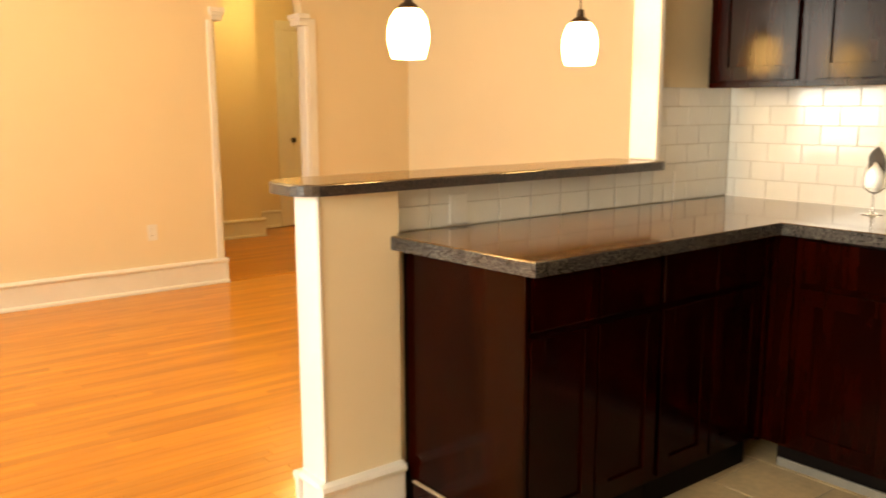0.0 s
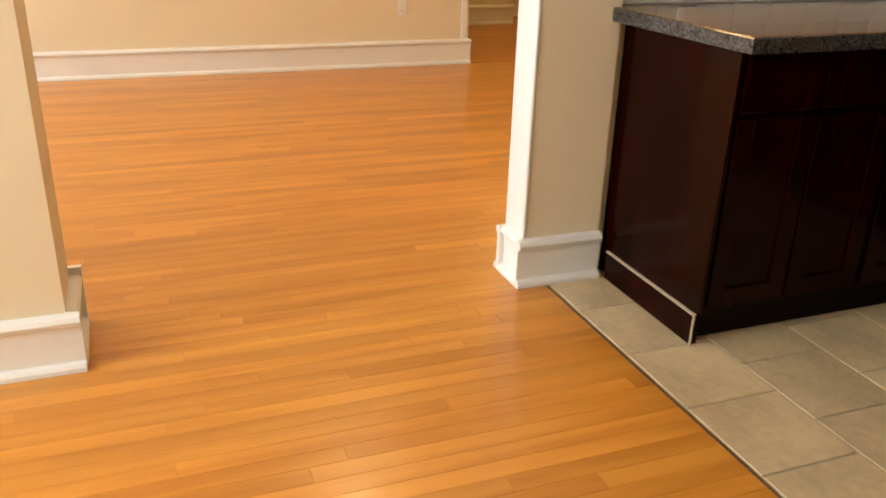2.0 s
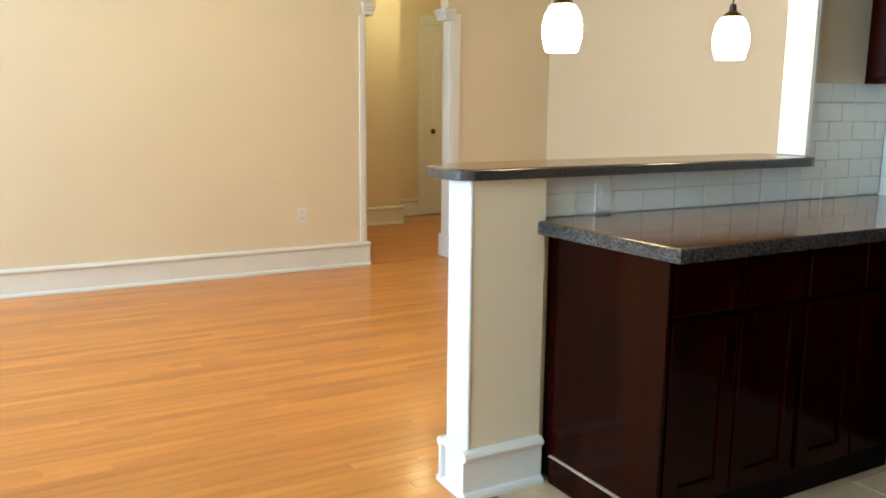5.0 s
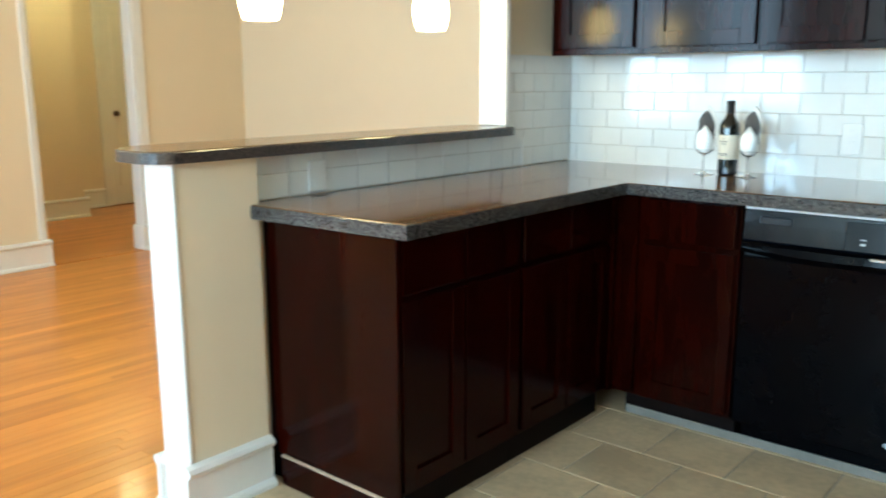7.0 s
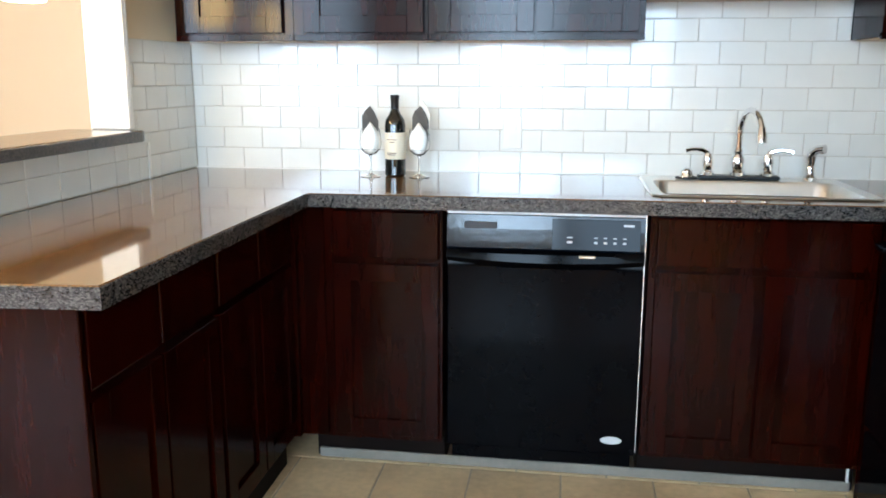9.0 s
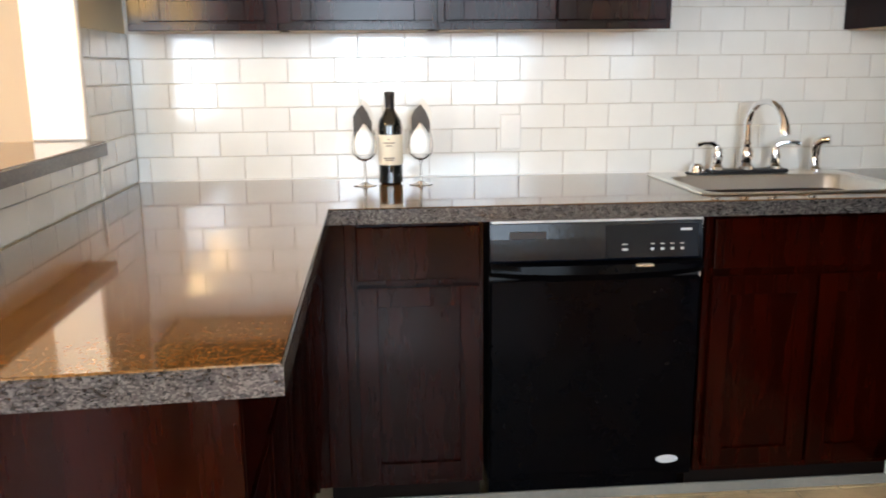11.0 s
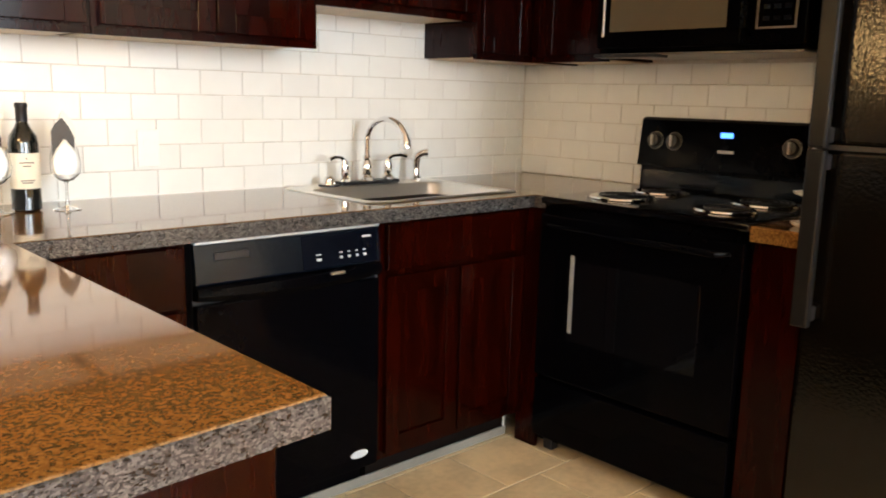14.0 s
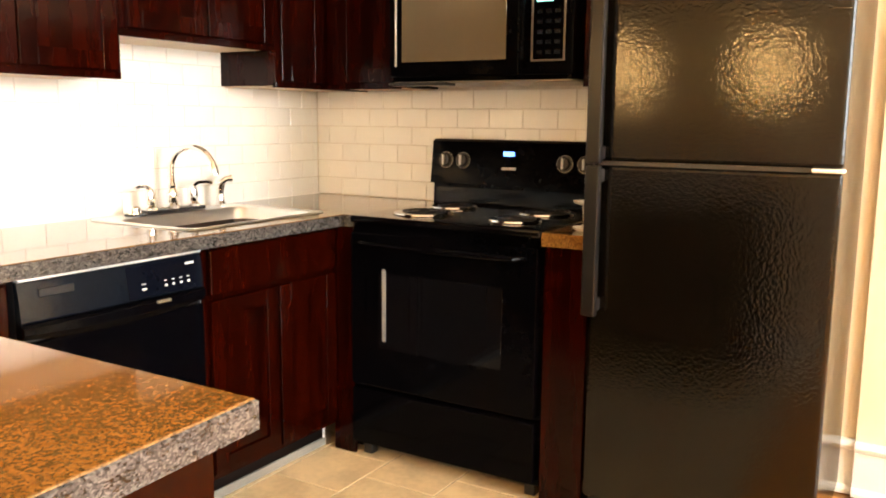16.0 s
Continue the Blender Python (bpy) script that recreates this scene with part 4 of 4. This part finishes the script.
def wine_glass(x, y, turn):
    g = thing("wine_glass", (x, y, CT), "stemmed clear wine glass holding a folded napkin", "wine glass", "wine glasses beside the bottle")
    part("bowl", lathe([(0.003, 0.076), (0.02, 0.082), (0.036, 0.098), (0.040, 0.122), (0.037, 0.148), (0.033, 0.17), (0.0322, 0.17), (0.036, 0.148), (0.0388, 0.122), (0.035, 0.099), (0.019, 0.084), (0, 0.0785)], (x, y, CT), 32), M_GLASS, g, smooth=True)
    g.children[0].visible_shadow = False
    part("stem", lathe([(0.036, 0.0), (0.0365, 0.002), (0.02, 0.005), (0.006, 0.012), (0.0035, 0.03), (0.003, 0.066), (0.006, 0.077)], (x, y, CT), 24), M_GLASS, g, smooth=True)
    n = thing("napkin", (x, y, CT + 0.096), "folded white and dark grey linen napkin in a wine glass", "napkin", "napkins in the glasses")
    m = Matrix.Translation((x, y, CT - 0.014)) @ pose(0, 0, 0, 0, 0, turn)
    bm = bmesh.new()
    rows = [(0.100, 0.014), (0.115, 0.026), (0.135, 0.033), (0.155, 0.032), (0.175, 0.024), (0.20, 0.006)]
    lathe([(0, 0.099)] + [(r, z) for z, r in rows] + [(0, 0.206)], (0, 0, 0), 14, bm)
    for v in bm.verts:
        v.co.y = v.co.y * 0.8 - 0.003
        v.co += Vector(noise.noise_vector(v.co * 60)) * 0.004
    part("white_fold", moved(bm, m), M_NAPW, n, "white linen fold", True)
    bm = bmesh.new()
    pts = [(-0.028, 0.15), (0.028, 0.14), (0.029, 0.21), (0.016, 0.24), (0.0, 0.262), (-0.018, 0.246), (-0.029, 0.225)]
    a = [bm.verts.new((px, 0.012 + 0.004 * math.sin(px * 90), pz)) for px, pz in pts]
    b = [bm.verts.new((px, 0.020 + 0.004 * math.sin(px * 90), pz)) for px, pz in pts]
    bm.faces.new(a)
    bm.faces.new(b[::-1])
    for i in range(len(pts)):
        j = (i + 1) % len(pts)
        bm.faces.new((a[i], a[j], b[j], b[i]))
    part("grey_fold", moved(bm, m), M_NAPG, n, "dark grey linen point")
    bm = bmesh.new()
    pts = [(0.0, 0.2), (0.032, 0.18), (0.034, 0.235), (0.022, 0.262), (0.004, 0.282), (-0.006, 0.262)]
    a = [bm.verts.new((px, 0.0215, pz)) for px, pz in pts]
    b = [bm.verts.new((px, 0.027, pz)) for px, pz in pts]
    bm.faces.new(a)
    bm.faces.new(b[::-1])
    for i in range(len(pts)):
        j = (i + 1) % len(pts)
        bm.faces.new((a[i], a[j], b[j], b[i]))
    part("rear_fold", moved(bm, m), M_NAPW, n, "white linen back point")


wine_glass(0.747, -0.20, 12)
wine_glass(0.922, -0.20, -8)


def outlet(origin, facing, wide=0.07, high=0.115, label="white duplex wall outlet", slots=False):
    m = wall_frame(origin, facing)
    o = thing("wall_outlet", origin, label, "outlet")
    part("cover_plate", moved(boxes(((-wide / 2, 0, -high / 2), (wide / 2, 0.006, high / 2)), bevel=0.002), m), M_WHITE, o)
    for dz in (-0.022, 0.022):
        s = part("socket", moved(boxes(((-0.016, 0.006, dz - 0.014), (0.016, 0.0075, dz + 0.014)), bevel=0.0006), m), M_WHITE, o)
        if slots:
            part("slots", moved(boxes(((-0.008, 0.0075, dz - 0.005), (-0.006, 0.0078, dz + 0.006)), ((0.006, 0.0075, dz - 0.005), (0.008, 0.0078, dz + 0.006))), m), M_DPLAS, s, "dark slots")


outlet((-3.75, -1.32, 0.43), "E", slots=True, label="white duplex outlet low on the cream wall")
outlet((1.236, -0.0085, 1.062), "S", label="white duplex outlet in the tiled splashback above the counter")
outlet((0.0085, -1.56, 0.972), "E", 0.075, 0.1, label="white outlet in the tiles under the bar")
structure("trim_tile_edge", boxes(((0.002, -1.8315, CT), (0.016, -1.822, 1.055)), bevel=0.001), M_TRIM)
structure("trim_tile_edge", boxes(((0.008, -0.40, CT + 0.001), (0.013, -0.385, 1.04)), bevel=0.001), M_TRIM)
structure("trim_corner_caulk", boxes(((0.0, -0.013, CT), (EAST, 0.0, CT + 0.004))), M_TRIM)

# lit lamps, set out of view, that give the rooms their warm light


def unseen_ceiling_lamp(x, y, power, color=(1.0, 0.74, 0.42)):
    c = thing("ceiling_light", (x, y, CEIL - 0.1), "lit flush opal ceiling light, added out of view", "ceiling light")
    part("diffuser", lathe([(0, -0.1), (0.08, -0.092), (0.13, -0.06), (0.15, -0.025), (0.15, -0.02)], (x, y, CEIL)), M_LAMPGLASS, c, "", True)
    part("frame", lathe([(0.155, -0.03), (0.16, -0.02), (0.16, 0.0)], (x, y, CEIL)), M_BRONZE, c, "", True)
    warm_lamp(x, y, CEIL - 0.2, power, 0.12, color)


unseen_ceiling_lamp(-4.9, 0.3, 32, (1.0, 0.68, 0.26))
# unseen living-room fixture, added to warm and brighten its walls
unseen_ceiling_lamp(-1.9, -2.2, 50, (1.0, 0.68, 0.34))

# ---- small pieces: wall tiles, floor tiles, floor boards ----
PIECES = {}


def piece_mesh(name, w, l, h, material, ch=0.0012):
    key = (name, round(w, 4), round(l, 4), h)
    if key in PIECES:
        return PIECES[key]
    x, y = w / 2, l / 2
    co = [(sx * x, sy * y, 0) for sx, sy in ((-1, -1), (1, -1), (1, 1), (-1, 1))]
    co += [(sx * x, sy * y, h - ch) for sx, sy in ((-1, -1), (1, -1), (1, 1), (-1, 1))]
    co += [(sx * (x - ch), sy * (y - ch), h) for sx, sy in ((-1, -1), (1, -1), (1, 1), (-1, 1))]
    fs = [(8, 9, 10, 11)]
    for i in range(4):
        j = (i + 1) % 4
        fs += [(i, j, j + 4, i + 4), (i + 4, j + 4, j + 8, i + 8)]
    me = bpy.data.meshes.new(name)
    me.from_pydata(co, [], fs)
    me.materials.append(material)
    PIECES[key] = me
    return me


def put_piece(name, me, m, parent):
    ob = new(name, me)
    ob.parent = parent
    ob.matrix_basis = m
    return ob


TW, TH, TG = 0.1524, 0.0785, 0.0028


def tile_area(parent, origin, facing, u0, u1, z0, rows, phase, first_row=0):
    base = wall_frame(origin, facing)
    for r in range(first_row, first_row + rows):
        u = u0 - TW + ((phase + (r % 2) * TW / 2 - u0) % TW)
        while u < u1 - 0.004:
            a, b = max(u, u0), min(u + TW, u1)
            if b - a > 0.012:
                me = piece_mesh("tile", b - a - TG, TH - TG, 0.008, M_TILE)
                tilt = (random.uniform(-0.4, 0.4), random.uniform(-0.4, 0.4))
                m = base @ Matrix.Translation(((a + b) / 2, -0.001, z0 + (r + 0.5) * TH)) @ pose(0, 0, 0, -90 + tilt[0], tilt[1], 0)
                put_piece("tile", me, m, parent)
            u += TW


structure("wall_grout_bed", boxes(((0.0, -0.0035, CT), (EAST, -0.0005, 1.56))), M_GROUT)
structure("wall_grout_bed", boxes(((0.0005, -1.83, CT), (0.0035, -0.532, 1.054)), ((0.0005, -0.532, CT), (0.0035, 0.0, UZ0))), M_GROUT)
structure("wall_grout_bed", boxes(((EAST - 0.0035, -1.66, CT), (EAST - 0.0005, 0.0, 1.40))), M_GROUT)
Z0 = CT + 0.001
tile_area(wall_back, (0, 0, 0), "S", 0.008, EAST - 0.008, Z0, 6, 0.657)
tile_area(wall_back, (0, 0, 0), "S", 1.67, 2.38, Z0, 2, 0.657, 6)
tile_area(wall_div, (0, 0, 0), "E", -0.532, -0.008, Z0, 6, 0.0)
tile_area(wall_div, (0, 0, 0), "E", -1.83, -0.532, Z0, 1, 0.0)
tile_area(wall_right, (EAST, 0, 0), "W", 0.008, 1.66, Z0, 6, 0.0)
base = wall_frame((0, 0, 0), "E")
u = -1.83
while u < -0.54:
    w = min(TW, -0.532 - u)
    put_piece("tile", piece_mesh("tile", w - TG, 0.06, 0.008, M_TILE), base @ Matrix.Translation((u + w / 2, -0.001, Z0 + TH + 0.0305)) @ pose(0, 0, 0, -90, 0, 0), wall_div)
    u += TW

FT = 0.291
row = 0
y = -2.024
while y < -0.35:
    x = 0.04 - (0.145 if row % 2 else 0.0) - 0.045
    while x < 2.95:
        a, b = max(x, 0.02), min(x + FT, 2.95)
        if b - a > 0.03:
            me = piece_mesh("floor_tile", b - a - 0.006, FT - 0.006, 0.004, M_FTILE, 0.0015)
            put_piece("floor_tile", me, Matrix.Translation(((a + b) / 2, y + FT / 2, -0.0035)), floor_tiles)
        x += FT
    y += FT
    row += 1

PW = 0.057
LENGTHS = [0.6, 0.9, 1.2, 1.5, 1.8]
rng = random.Random(4)
boards = []
for x0, x1, y0, y1 in ((-3.74, 0.0, -6.4, 0.88), (0.0, 2.92, -6.4, -2.0375), (-6.1, -3.75, -1.5, 2.0)):
    k = 0
    x = x0
    while x < x1 - 0.02:
        w = min(PW, x1 - x)
        yy = y0 - rng.uniform(0, 1.2)
        while yy < y1:
            l = rng.choice(LENGTHS)
            a, b = max(yy, y0), min(yy + l, y1)
            if b - a > 0.006:
                boards.append((x + w / 2, (a + b) / 2, w, b - a))
            yy += l
        x += PW
boards.sort(key=lambda b: abs(b[0] + 0.6) + abs(b[1] + 2.2) * 0.9)
for cx, cy, w, l in boards[:300]:
    put_piece("floorboard", piece_mesh("floorboard", w - 0.0007, l - 0.0006, 0.005, M_PLANK, 0.0005), Matrix.Translation((cx, cy, -0.005)), floor_wood)
co, fs = [], []
for cx, cy, w, l in boards[300:]:
    i = len(co)
    x, y = (w - 0.0007) / 2, (l - 0.0006) / 2
    co += [(cx - x, cy - y, -0.006), (cx + x, cy - y, -0.006), (cx + x, cy + y, -0.006), (cx - x, cy + y, -0.006), (cx - x, cy - y, 0), (cx + x, cy - y, 0), (cx + x, cy + y, 0), (cx - x, cy + y, 0)]
    fs += [(i + 4, i + 5, i + 6, i + 7)] + [(i + a, i + (a + 1) % 4, i + 4 + (a + 1) % 4, i + 4 + a) for a in range(4)]
me = bpy.data.meshes.new("far_floorboards")
me.from_pydata(co, [], fs)
M_PLANK2 = M_PLANK.copy()
nt = M_PLANK2.node_tree
geo = nt.nodes.new("ShaderNodeNewGeometry")
for node in nt.nodes:
    if node.bl_idname == "ShaderNodeObjectInfo":
        for link in list(node.outputs["Random"].links):
            nt.links.new(geo.outputs["Random Per Island"], link.to_socket)
me.materials.append(M_PLANK2)
tagged(new("far_floorboards", me), "", "", "", "stuff").parent = floor_wood
